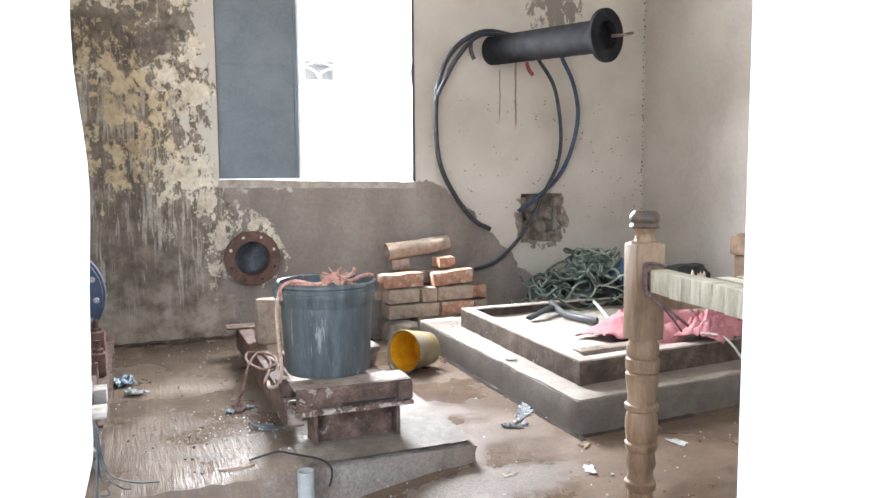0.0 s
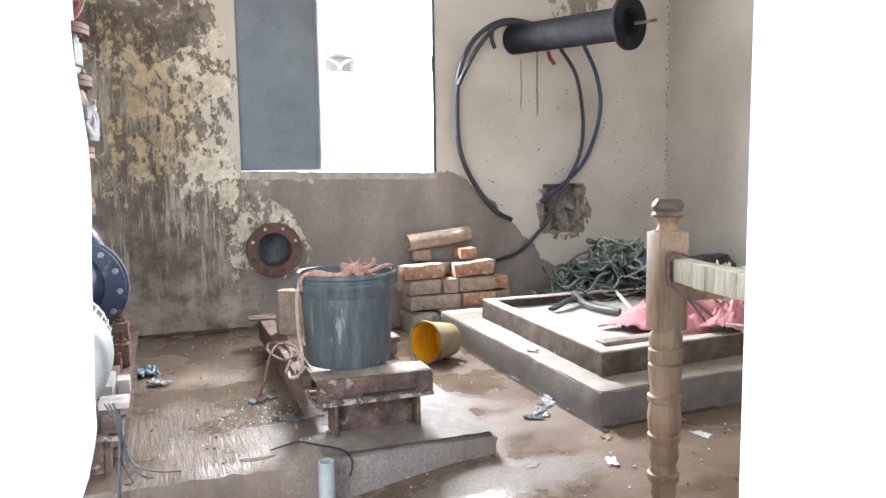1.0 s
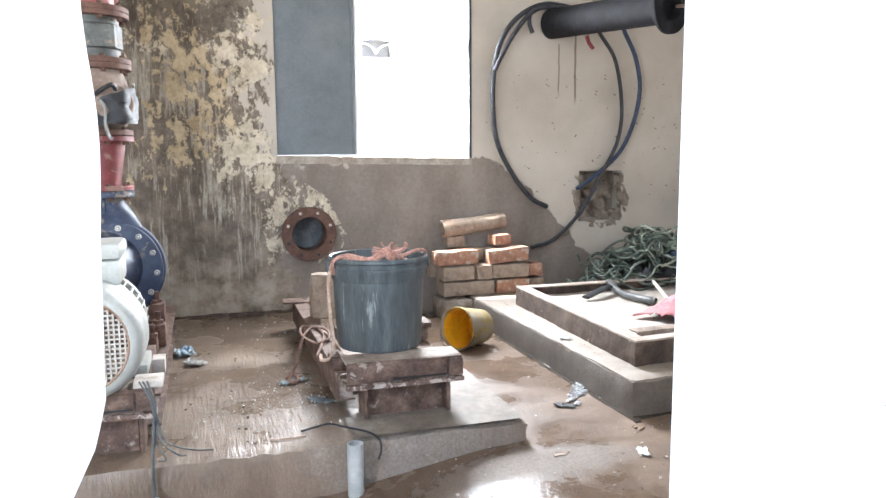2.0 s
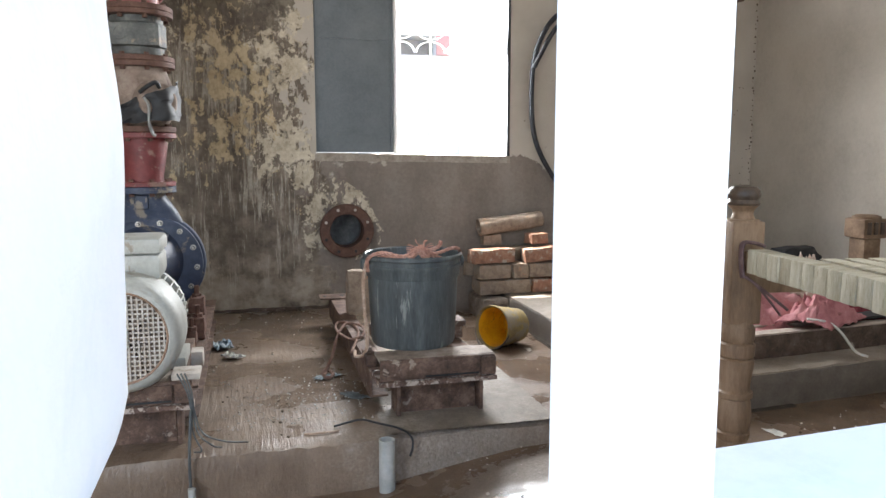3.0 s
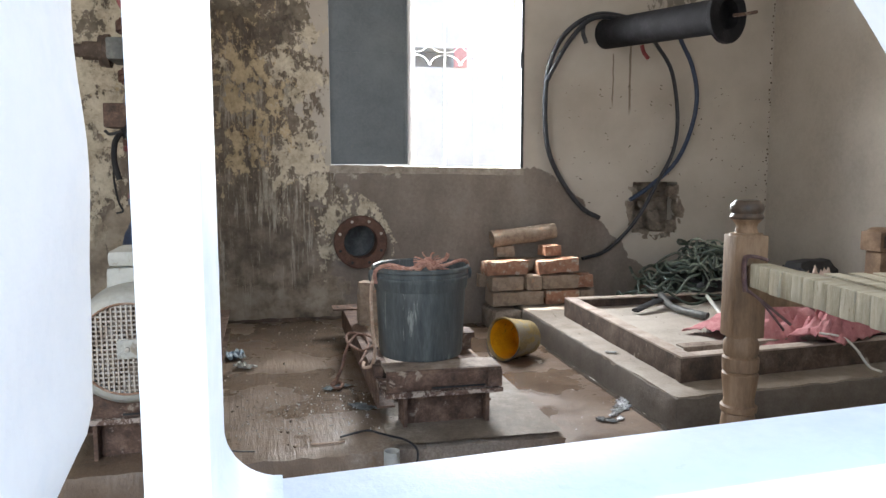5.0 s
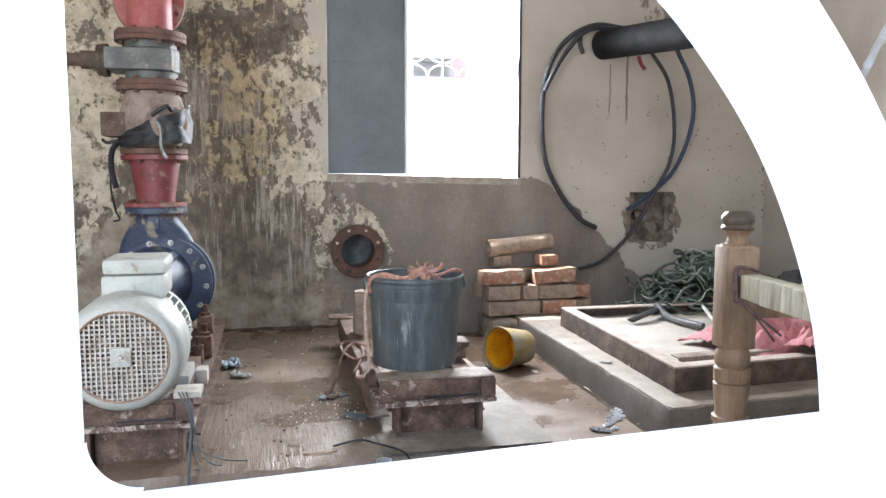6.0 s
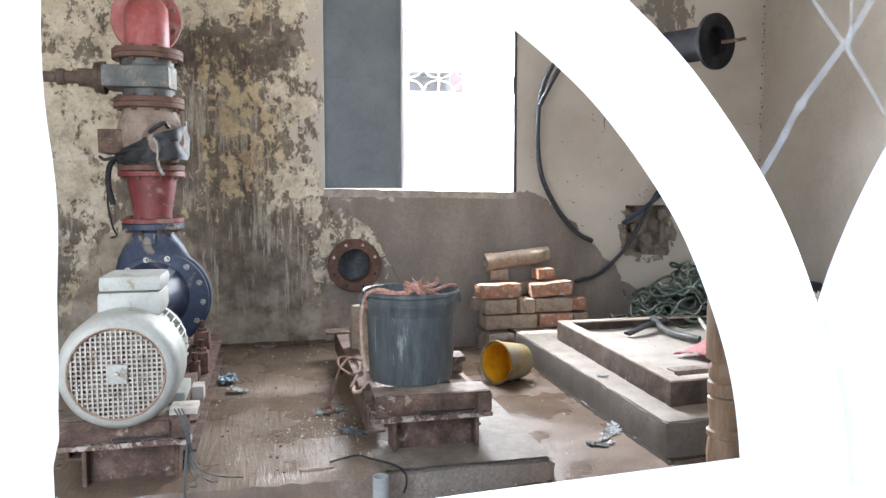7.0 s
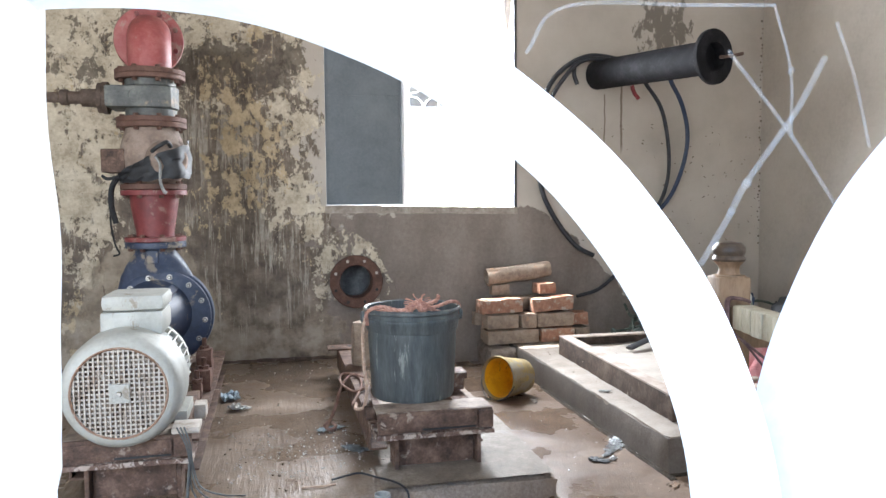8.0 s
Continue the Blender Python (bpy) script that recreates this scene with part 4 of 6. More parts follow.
tl.matrix_basis = pose(1.06, FY + 0.098, 0.498, 0, -6, 1)

bm = bmesh.new()
rough_box(bm, 0.83, 0.992, 3.72, BACK - 0.004, -0.02, 0.121, 0.03, 0.010, 11, 0.014)
lone("masonry_footing", bm, M_RUBBLE, "broken muddy masonry footing under the brick stack", "footing", kind="structure")

# ---- bucket with rope ----
BX, BY = 0.184, 2.44
bk = thing("bucket", (BX, BY, 0.258), "dull grey-black plastic bucket standing on the steel base", "bucket")
bm = bmesh.new()
lathe(bm, (BX, BY, 0.2585), (0, 0, 1), [(0.012, 0.0), (0.012, 0.10), (0.0, 0.118), (0.0, 0.134), (0.01, 0.139), (0.20, 0.148), (0.225, 0.1485), (0.225, 0.153), (0.232, 0.155), (0.252, 0.157), (0.257, 0.160), (0.266, 0.160), (0.27, 0.156), (0.282, 0.157), (0.287, 0.163), (0.296, 0.163), (0.30, 0.158), (0.296, 0.153), (0.20, 0.143), (0.03, 0.13), (0.02, 0.0)], 56)
part("body", bm, M_BUCKET, bk)
for s in (-1, 1):
    bm = bmesh.new()
    lathe(bm, (BX + s * 0.158, BY, 0.525), (s, 0, 0), [(0, 0.022), (0.012, 0.020), (0.016, 0.012), (0.016, 0.0)], 14)
    part("ear", bm, M_BUCKET, bk)

rp = thing("rope", (BX, BY, 0.25), "pinkish brown laid rope knotted across the bucket and hanging down", "rope")
bm = bmesh.new()
rope(bm, [(0.028, 2.40, 0.505), (0.025, 2.375, 0.55), (0.063, 2.34, 0.572), (0.123, 2.31, 0.562), (0.178, 2.32, 0.575), (0.233, 2.33, 0.565), (0.298, 2.37, 0.575), (0.338, 2.42, 0.562), (0.350, 2.45, 0.525), (0.338, 2.46, 0.50)], 0.0058)
part("strand", bm, M_ROPE, rp)
bm = bmesh.new()
rope(bm, [(0.033, 2.39, 0.548), (0.083, 2.33, 0.560), (0.123, 2.30, 0.548), (0.173, 2.31, 0.57), (0.213, 2.34, 0.56), (0.263, 2.36, 0.545)], 0.0052)
part("strand", bm, M_ROPE, rp)
random.seed(4)
bm = bmesh.new()
for k in range(3):
    a = random.uniform(0, 6)
    rope(bm, [(0.175 + 0.026 * math.cos(a + i * 1.05) * random.uniform(0.7, 1.2), 2.31 + 0.02 * math.sin(a + i * 1.05), 0.573 + 0.017 * math.sin(2 * a + i * 1.9)) for i in range(7)], 0.0065)
rope(bm, [(0.203, 2.31, 0.578), (0.228, 2.32, 0.582), (0.245, 2.33, 0.588), (0.253, 2.33, 0.604)], 0.006)
for k in range(26):
    a = random.uniform(0, math.tau)
    tube(bm, [(0.193, 2.31, 0.58), (0.18 + 0.03 * math.cos(a), 2.31 + 0.01 * math.sin(a), 0.585 + 0.02 * math.sin(a)), (0.18 + 0.045 * math.cos(a), 2.31, 0.585 + 0.03 * math.sin(a))], 0.0016, 4, 3)
part("knot", bm, M_ROPE, rp)
bm = bmesh.new()
rope(bm, [(0.025, 2.40, 0.54), (0.011, 2.39, 0.48), (0.013, 2.385, 0.38), (0.021, 2.385, 0.29), (0.013, 2.40, 0.235), (-0.007, 2.46, 0.212), (0.003, 2.55, 0.205)], 0.0055)
part("hanging_end", bm, M_ROPEPALE, rp, "paler hanging end")
bm = bmesh.new()
rope(bm, [(-0.01, 2.55, 0.203), (0.03, 2.70, 0.205), (0.055, 2.84, 0.206), (0.045, 2.97, 0.206), (-0.005, 3.0, 0.206), (-0.022, 2.87, 0.203), (0.012, 2.72, 0.205), (0.06, 2.74, 0.214), (0.075, 2.88, 0.214), (0.03, 2.95, 0.212), (-0.01, 2.86, 0.21), (-0.035, 2.80, 0.185)], 0.005)
rope(bm, [(-0.035, 2.80, 0.185), (-0.052, 2.78, 0.13), (-0.075, 2.75, 0.092), (-0.09, 2.71, 0.076), (-0.07, 2.69, 0.076), (-0.055, 2.73, 0.078), (-0.078, 2.755, 0.086), (-0.098, 2.72, 0.082)], 0.006)
part("coil", bm, M_ROPEDIRTY, rp, "loose coil on the steel base")


# ---- steel pump bases ----
def pump_base(name, x0, x1, yf, yb, label):
    """Front cross channel on two flat legs, long side plates, rear cross piece."""
    ob = thing(name, ((x0 + x1) / 2, yf, 0.066), label, "machine base", "pump base frames")
    bm = bmesh.new()
    rough_box(bm, x0, x1, yf + 0.0125, yf + 0.115, 0.2475, 0.2575, 0.022, 0.0016, 30, 0.001)
    part("channel_top", bm, M_RUSTDUSTY, ob, "worn dusty top of the front channel")
    part("front_channel", boxes([(x0, x1, yf, yf + 0.012, 0.1915, 0.256), (x0 + 0.008, x1 - 0.052, yf - 0.006, yf - 0.0005, 0.207, 0.246)], 0.002), M_RUST, ob)
    # Thin black strip paints the slit's shade; the channel is not cut.
    part("slit_shade_strip", boxes([(x0 + 0.14, x1 - 0.055, yf - 0.0068, yf - 0.0062, 0.1985, 0.2045)]), M_BLACK, ob, "black strip painted for the shade in the channel slit")
    part("end_plate", boxes([(x1 - 0.046, x1 + 0.001, yf - 0.009, yf - 0.0008, 0.194, 0.25)], 0.003), M_RUST, ob)
    bm = bmesh.new()
    rough_box(bm, x0 - 0.006, x1 + 0.005, yf - 0.012, yf + 0.13, 0.1745, 0.191, 0.02, 0.0018, 34, 0.002)
    part("bottom_plate", bm, M_FLAKY, ob, "thick flat plate with pale worn edge")
    for x in (x0 + 0.055, x1 - 0.045):
        part("leg", boxes([(x, x + 0.012, yf + 0.018, yf + 0.12, 0.062, 0.174)], 0.002), M_RUST, ob)
    part("apron", boxes([(x0 + 0.07, x1 - 0.05, yf + 0.05, yf + 0.058, 0.064, 0.173)], 0.001), M_RUST, ob)
    for x in (x0 - 0.012, x1 - 0.055):
        part("top_plate", boxes([(x, x + 0.062, yf + 0.131, yb, 0.192, 0.200)], 0.0015), M_RUST, ob, "rusty flat top plate")
        part("side_channel", boxes([(x, x + 0.007, yf + 0.131, yb, 0.11, 0.1915), (x, x + 0.06, yf + 0.131, yb, 0.102, 0.1095)], 0.0015), M_RUST, ob)
    rear = part("rear_plate", boxes([(x0 - 0.06, x0 + 0.075, yb - 0.09, yb + 0.02, 0.2005, 0.208)], 0.002), M_RUST, ob)
    # Black discs paint the shade of bolt holes that are not cut.
    for x in (x0 - 0.035, x0 + 0.045):
        bm = bmesh.new()
        lathe(bm, (x, yb - 0.035, 0.2083), (0, 0, 1), [(0, 0.011), (0.0008, 0.010), (0.0008, 0.0)], 14)
        part("hole_shade", bm, M_BLACK, rear, "black disc painted for the shade in a bolt hole")
    for x in (x0, x1 - 0.05):
        part("foot", boxes([(x, x + 0.012, yb - 0.3, yb - 0.2, 0.062, 0.1015)], 0.002), M_RUST, ob)
    return ob


random.seed(17)
base = pump_base("steel_skid", 0.034, 0.40, 2.22, 3.60, "empty rusty steel pump base with flaking paint")
part("cross_piece", boxes([(0.09, 0.42, 2.66, 2.80, 0.2005, 0.246)], 0.004), M_RUST, base)
part("packing_block", boxes([(0.335, 0.43, 2.65, 2.75, 0.2465, 0.268)], 0.004), M_RUST, base, "rusted packing block")
part("packing_block", boxes([(0.012, 0.045, 2.36, 2.46, 0.2005, 0.24)], 0.004), M_RUST, base)

bm = bmesh.new()
rough_box(bm, 0.055, 0.17, 3.16, 3.235, 0.19, 0.39, 0.03, 0.005, 16, 0.01)
lone("upright_brick", bm, M_BRICKGREY, "pale mortared brick standing on end on the steel base", "brick")

# ---- yellow bucket lying on its side ----
yb = thing("yellow_bucket", (0.78, 3.2, 0.0), "small muddy yellow plastic bucket lying on its side", "bucket")
ya = Vector((0.76, 0.45, -0.09)).normalized()
yo = Vector((0.712, 3.20, 0.099))
bm = bmesh.new()
lathe(bm, yo, ya, [(0.011, 0.090), (0.0, 0.095), (0.0, 0.099), (0.009, 0.100), (0.015, 0.096), (0.175, 0.078), (0.18, 0.0)], 44)
part("outside", bm, M_YELLOWDIRT, yb, "mud-streaked outside")
# Brighter yellow here paints sunlight glowing through the thin plastic.
bm = bmesh.new()
lathe(bm, yo, ya, [(0.012, 0.0895), (0.171, 0.074), (0.173, 0.0)], 44)
part("inside", bm, M_YELLOW, yb, "yellow inside, painted brighter for light glowing through")
bm = bmesh.new()
u1, u2 = ring_frame(ya)[1:]
tube(bm, [yo + ya * 0.012 + (u1 * math.cos(a) + u2 * math.sin(a)) * 0.1025 - ya * 0.03 * math.sin(a * 1.0) for a in [0.2 + i * 0.28 for i in range(11)]], 0.0025, 6, 3)
part("wire_handle", bm, M_DARKSTEEL, yb, "thin bent wire handle")

# ---- motor ----
MX, MZ, MY = -0.680, 0.397, 2.11
mo = thing("electric_motor", (MX, 2.45, 0.25), "pale grey finned electric motor on a rusty base", "motor")
bm = bmesh.new()
lathe(bm, (MX, MY, MZ), (0, 1, 0), [(0.006, 0.122), (0.0, 0.128), (0.004, 0.140), (0.02, 0.153), (0.05, 0.161), (0.16, 0.163), (0.165, 0.158), (0.16, 0.150), (0.05, 0.150), (0.02, 0.122)], 64, True)
part("fan_cover", bm, M_MOTOR, mo)
bm = bmesh.new()
lathe(bm, (MX, MY, MZ), (0, 1, 0), [(0.002, 0.121), (-0.002, 0.1245), (0.002, 0.128), (0.005, 0.1245)], 56, True)
guard = part("guard", bm, plain("rust_stained_rim", (0.30, 0.19, 0.13), (0.18, 0.1, 0.07), (0.45, 0.35, 0.28), 30), mo, "square wire mesh fan guard with rusty rim")
n = 19
for k in range(n):
    c = -0.121 + 0.242 * (k + 0.5) / n
    h = math.sqrt(max(0, 0.126 ** 2 - c * c))
    part("wire", boxes([(MX + c - 0.0022, MX + c + 0.0022, MY + 0.004, MY + 0.007, MZ - h, MZ + h)]), M_GUARD, guard)
    part("wire", boxes([(MX - h, MX + h, MY + 0.0075, MY + 0.0105, MZ + c - 0.0022, MZ + c + 0.0022)]), M_GUARD, guard)
part("centre_plate", boxes([(MX - 0.026, MX + 0.026, MY - 0.001, MY + 0.0035, MZ - 0.026, MZ + 0.026)], 0.001), M_MOTOR, guard)
bm = bmesh.new()
lathe(bm, (MX, MY - 0.006, MZ), (0, 1, 0), [(0, 0), (0, 0.006), (0.006, 0.007)], 10)
part("bolt", bm, M_BOLT, guard)
bm = bmesh.new()
lathe(bm, (MX, MY + 0.05, MZ), (0, 1, 0), [(0.03, 0.0), (0.03, 0.149)], 48)
fan = part("fan", bm, M_FANBACK, mo, "dusty fan behind the guard")
for k in range(7):
    bm = bmesh.new()
    a = k / 7 * math.tau
    verts_box(bm, -0.006, 0.006, 0, 0.025, 0.03, 0.12, 0, Matrix.Translation((MX, MY + 0.045, MZ)) @ Matrix.Rotation(a, 4, "Y"))
    part("blade", bm, M_FANBACK, fan)
bm = bmesh.new()
lathe(bm, (MX, MY + 0.16, MZ), (0, 1, 0), [(0.0, 0.0), (0.0, 0.128), (0.20, 0.128), (0.20, 0.142), (0.23, 0.142), (0.25, 0.08), (0.29, 0.07), (0.29, 0.0)], 48)
shell = part("finned_body", bm, M_MOTOR, mo)
for k in range(36):
    a = k / 36 * math.tau
    bm = bmesh.new()
    verts_box(bm, -0.0025, 0.0025, 0.02, 0.19, 0.12, 0.150, 0, Matrix.Translation((MX, MY + 0.16, MZ)) @ Matrix.Rotation(a, 4, "Y"))
    part("fin", bm, M_MOTOR, shell)
part("terminal_box", boxes([(MX - 0.072, MX + 0.10, MY + 0.13, MY + 0.31, 0.53, 0.602), (MX - 0.066, MX + 0.104, MY + 0.126, MY + 0.314, 0.6025, 0.648)], 0.016), M_MOTOR, mo)
for x in (MX - 0.15, MX + 0.09):
    part("motor_foot", boxes([(x, x + 0.06, MY + 0.2, MY + 0.38, 0.251, 0.285)], 0.005), M_MOTOR, mo)

base2 = pump_base("steel_support", -0.85, -0.505, 2.17, 3.66, "rusty steel base carrying the motor and pump")
for b in ((-0.558, -0.482, 2.165, 2.25, 0.258, 0.276), (-0.533, -0.494, 2.5, 2.57, 0.2005, 0.25)):
    part("packing_block", boxes([b], 0.004), M_PADS, base2, "chalky off-white packing block")
part("pad_plate", boxes([(-0.84, -0.53, 2.32, 2.7, 0.2005, 0.2505)], 0.004), M_RUST, base2)
part("pump_seat", boxes([(-0.86, -0.56, 3.0, 3.3, 0.2005, 0.27)], 0.004), M_RUST, base2)
bm = bmesh.new()
for k in range(3):
    tube(bm, [(-0.54 + 0.01 * k, 2.14, 0.285), (-0.515 + 0.006 * k, 2.12, 0.24), (-0.505 + 0.004 * k, 2.11, 0.19), (-0.50 + 0.012 * k, 2.09, 0.13), (-0.48 + 0.03 * k, 2.08, 0.085 + 0.01 * k), (-0.50 + 0.07 * k, 2.10 + 0.02 * k, 0.0735)], 0.0023, 8, 6)
tube(bm, [(-0.505, 2.105, 0.19), (-0.51, 2.07, 0.1), (-0.512, 2.07, 0.03), (-0.511, 2.065, -0.01)], 0.0042, 8, 6)
lone("motor_cable", bm, plain("grey_flex", (0.07, 0.078, 0.08), (0.04, 0.045, 0.048), (0.12, 0.13, 0.13), 30), "grey flexible motor cables hanging over the base edge", "cable")

# ---- pump and riser ----
PX, PY = -0.722, 3.126
VX, VZ = -0.70, 0.458
pu = thing("pump", (PX, PY, 0.27), "dark blue cast iron centrifugal pump with bolted casing", "pump")
bm = bmesh.new()
lathe(bm, (VX, PY, VZ), (0, 1, 0), [(-0.07, 0.0), (-0.07, 0.10), (-0.062, 0.17), (-0.05, 0.184), (-0.022, 0.184), (-0.02, 0.192), (0.02, 0.194), (0.06, 0.18), (0.09, 0.145), (0.10, 0.0)], 56)
part("casing", bm, M_BLUE, pu)
bm = bmesh.new()
lathe(bm, (PX, PY, 0.62), (0, 0, 1), [(-0.06, 0.15), (0.0, 0.135), (0.04, 0.115), (0.07, 0.095), (0.09, 0.08), (0.112, 0.076), (0.112, 0.0)], 40)
for v in bm.verts:
    v.co.y = PY + (v.co.y - PY) * (0.42 + 0.58 * max(0.0, min(1.0, (v.co.z - 0.64) / 0.07)))
part("neck", bm, M_BLUE, pu)
bm = bmesh.new()
verts_box(bm, PX - 0.026, PX + 0.022, PY - 0.088, PY - 0.03, 0.672, 0.726, 0.012)
part("lug", bm, M_BLUE, pu)
bm = bmesh.new()
lathe(bm, (PX, PY - 0.30, 0.47), (0, 1, 0), [(0.0, 0.0), (0.0, 0.05), (0.05, 0.06), (0.12, 0.085), (0.2, 0.12), (0.24, 0.14)], 36)
for a in (0.6, 2.5):
    verts_box(bm, -0.015, 0.015, 0.02, 0.25, 0.05, 0.135, 0.004, Matrix.Translation((PX, PY - 0.30, 0.47)) @ Matrix.Rotation(a, 4, "Y"))
verts_box(bm, PX - 0.05, PX + 0.05, PY - 0.25, PY - 0.05, 0.265, 0.42, 0.008)
part("bearing_bracket", bm, M_BLUE, pu)
bm = bmesh.new()
lathe(bm, (MX, MY + 0.44, MZ), (0, 1, 0), [(0, 0.0), (0, 0.03), (0.03, 0.03), (0.03, 0.062), (0.10, 0.062), (0.10, 0.056), (0.115, 0.056), (0.115, 0.062), (0.19, 0.062), (0.19, 0.03), (0.30, 0.03), (0.30, 0.0)], 28)
part("shaft_coupling", bm, M_RUSTDARK, pu, "dark rusty shaft coupling")
for x0_, x1_, y0_, y1_, z1_ in ((-0.575, -0.512, 3.02, 3.10, 0.33), (-0.56, -0.505, 2.86, 2.93, 0.285), (-0.565, -0.528, 2.76, 2.80, 0.262)):
    bm = bmesh.new()
    rough_box(bm, x0_, x1_, y0_, y1_, 0.2005, z1_, 0.02, 0.004, 26, 0.006)
    lathe(bm, ((x0_ + x1_) / 2, (y0_ + y1_) / 2, z1_ - 0.004), (0, 0, 1), [(0, 0.02), (0.014, 0.02), (0.014, 0.010), (0.045, 0.010), (0.045, 0.0)], 6)
    part("holding_bolt", bm, M_FLANGE, pu, "rusty packing and holding bolt")
for k in range(13):
    a = radians(-5) + k / 13 * math.tau
    bm = bmesh.new()
    c = (VX + 0.163 * math.cos(a), PY - 0.068, VZ + 0.163 * math.sin(a))
    lathe(bm, c, (0, 1, 0), [(0.0, 0.0), (0.0, 0.0105), (0.012, 0.0105)], 14)
    washer = part("washer", bm, M_BOLT, pu, "zinc washer")
    bm = bmesh.new()
    lathe(bm, c, (0, 1, 0), [(-0.009, 0.0), (-0.009, 0.0072), (-0.0005, 0.0078)], 6)
    part("nut", bm, M_DARKSTEEL, washer, "darkened hexagon nut")
    bm = bmesh.new()
    lathe(bm, c, (0, 1, 0), [(-0.016, 0.0), (-0.016, 0.0036), (-0.0095, 0.0042)], 10)
    part("stud", bm, M_BOLT, washer)


def flange_disc(parent, z, r, t, material, bolts=8, label="", name="flange"):
    bm = bmesh.new()
    lathe(bm, (PX, PY, z), (0, 0, 1), [(0, 0.05), (0, r - 0.002), (0.002, r), (t - 0.002, r), (t, r - 0.002), (t, 0.05)], 48)
    d = part(name, bm, material, parent, label)
    for k in range(bolts):
        a = (k + 0.5) / bolts * math.tau
        bm = bmesh.new()
        c = (PX + (r - 0.02) * math.cos(a), PY + (r - 0.02) * math.sin(a), z)
        lathe(bm, c, (0, 0, 1), [(-0.012, 0.0), (-0.012, 0.010), (0.0, 0.010), (0.001, 0.006), (t - 0.001, 0.006), (t, 0.010), (t + 0.010, 0.010), (t + 0.010, 0.0)], 6)
        part("flange_bolt", bm, M_FLANGE, d)
    return d


flange_disc(pu, 0.732, 0.115, 0.024, M_BLUE)

rs = thing("riser_pipe", (PX, PY, 0.757), "red painted reducer and elbow pipework standing on the pump", "pipework")
flange_disc(rs, 0.757, 0.115, 0.018, M_RED)
bm = bmesh.new()
lathe(bm, (PX, PY, 0.775), (0, 0, 1), [(0, 0.072), (0.02, 0.072), (0.13, 0.09), (0.165, 0.092)], 40)
part("reducer", bm, M_RED, rs)
flange_disc(rs, 0.938, 0.124, 0.020, M_RED, label="rust-streaked red flange")
flange_disc(rs, 0.960, 0.124, 0.022, M_FLANGE)
ck = thing("check_valve", (PX, PY, 0.984), "dusty brown check valve wrapped in a black plastic scrap", "valve")
bm = bmesh.new()
lathe(bm, (PX, PY, 0.982), (0, 0, 1), [(0, 0.09), (0.02, 0.105), (0.07, 0.124), (0.12, 0.124), (0.17, 0.112), (0.205, 0.10), (0.216, 0.10)], 40)
body = part("body", bm, M_CHECK, ck)
part("side_box", boxes([(PX - 0.175, PX - 0.09, PY - 0.09, PY + 0.06, 1.025, 1.115)], 0.006), M_RUST, ck, "rusty brown side box")
bm = bmesh.new()
lathe(bm, (PX + 0.05, PY - 0.08, 1.07), (0.55, -0.8, 0.1), [(-0.02, 0.078), (0.05, 0.075), (0.065, 0.06), (0.07, 0.0)], 30)
part("cover", bm, M_CHECK, ck)
bm = bmesh.new()
grid = []
for i in range(31):
    u = i / 30
    row = []
    for j in range(13):
        v = j / 12
        a = radians(-150 + 150 * u)
        low, high = 0.985 + 0.02 * u, 1.02 + 0.15 * u - 0.05 * max(0, u - 0.7)
        q = Vector((u * 7, v * 3, 2))
        r = 0.134 + 0.016 * noise.noise(q) + 0.01 * abs(noise.noise(q * 2.4)) + 0.055 * math.exp(-((u - 0.62) / 0.22) ** 2) * (1 - 0.3 * v)
        row.append(bm.verts.new((PX + r * math.cos(a), PY + r * math.sin(a), low + (high - low) * v + 0.01 * noise.noise(q * 1.7))))
    grid.append(row)
for i in range(30):
    for j in range(12):
        bm.faces.new((grid[i][j], grid[i + 1][j], grid[i + 1][j + 1], grid[i][j + 1]))
tube(bm, [(PX + 0.02, PY - 0.165, 1.10), (PX + 0.045, PY - 0.178, 1.118), (PX + 0.075, PY - 0.165, 1.135), (PX + 0.085, PY - 0.14, 1.12)], 0.008, 8, 6)
tube(bm, [(PX - 0.11, PY - 0.10, 1.01), (PX - 0.15, PY - 0.10, 1.0), (PX - 0.17, PY - 0.09, 1.012)], 0.006, 8, 6)
part("plastic_wrap", bm, M_BLACK, ck, "crumpled black plastic wrap")
bm = bmesh.new()
tube(bm, [(PX + 0.035, PY - 0.175, 1.08), (PX + 0.05, PY - 0.18, 1.05), (PX + 0.048, PY - 0.17, 0.99), (PX + 0.055, PY - 0.145, 0.955), (PX + 0.065, PY - 0.14, 0.945)], 0.008, 8, 6, flat=0.6)
part("strap", bm, M_GREYHOSE, ck, "grey tie strap")
bm = bmesh.new()
tube(bm, [(PX - 0.12, PY - 0.05, 1.01), (PX - 0.145, PY - 0.05, 0.97), (PX - 0.15, PY - 0.05, 0.9), (PX - 0.135, PY - 0.05, 0.83)], 0.018, 8, 6, flat=0.6)
tube(bm, [(PX - 0.15, PY - 0.03, 0.93), (PX - 0.165, PY + 0.0, 0.84), (PX - 0.17, PY + 0.1, 0.74), (PX - 0.165, PY + 0.15, 0.7), (PX - 0.19, PY + 0.15, 0.69)], 0.004, 6, 6)
lone("hanging_hose", bm, M_BLACK, "short black hose and wire hanging beside the riser", "hose")
flange_disc(ck, 1.199, 0.130, 0.02, M_FLANGE)
gv = thing("gate_valve", (PX, PY, 1.22), "grey cast gate valve with a rusty branch pipe", "valve")
flange_disc(gv, 1.2195, 0.130, 0.02, M_FLANGE)
bm = bmesh.new()
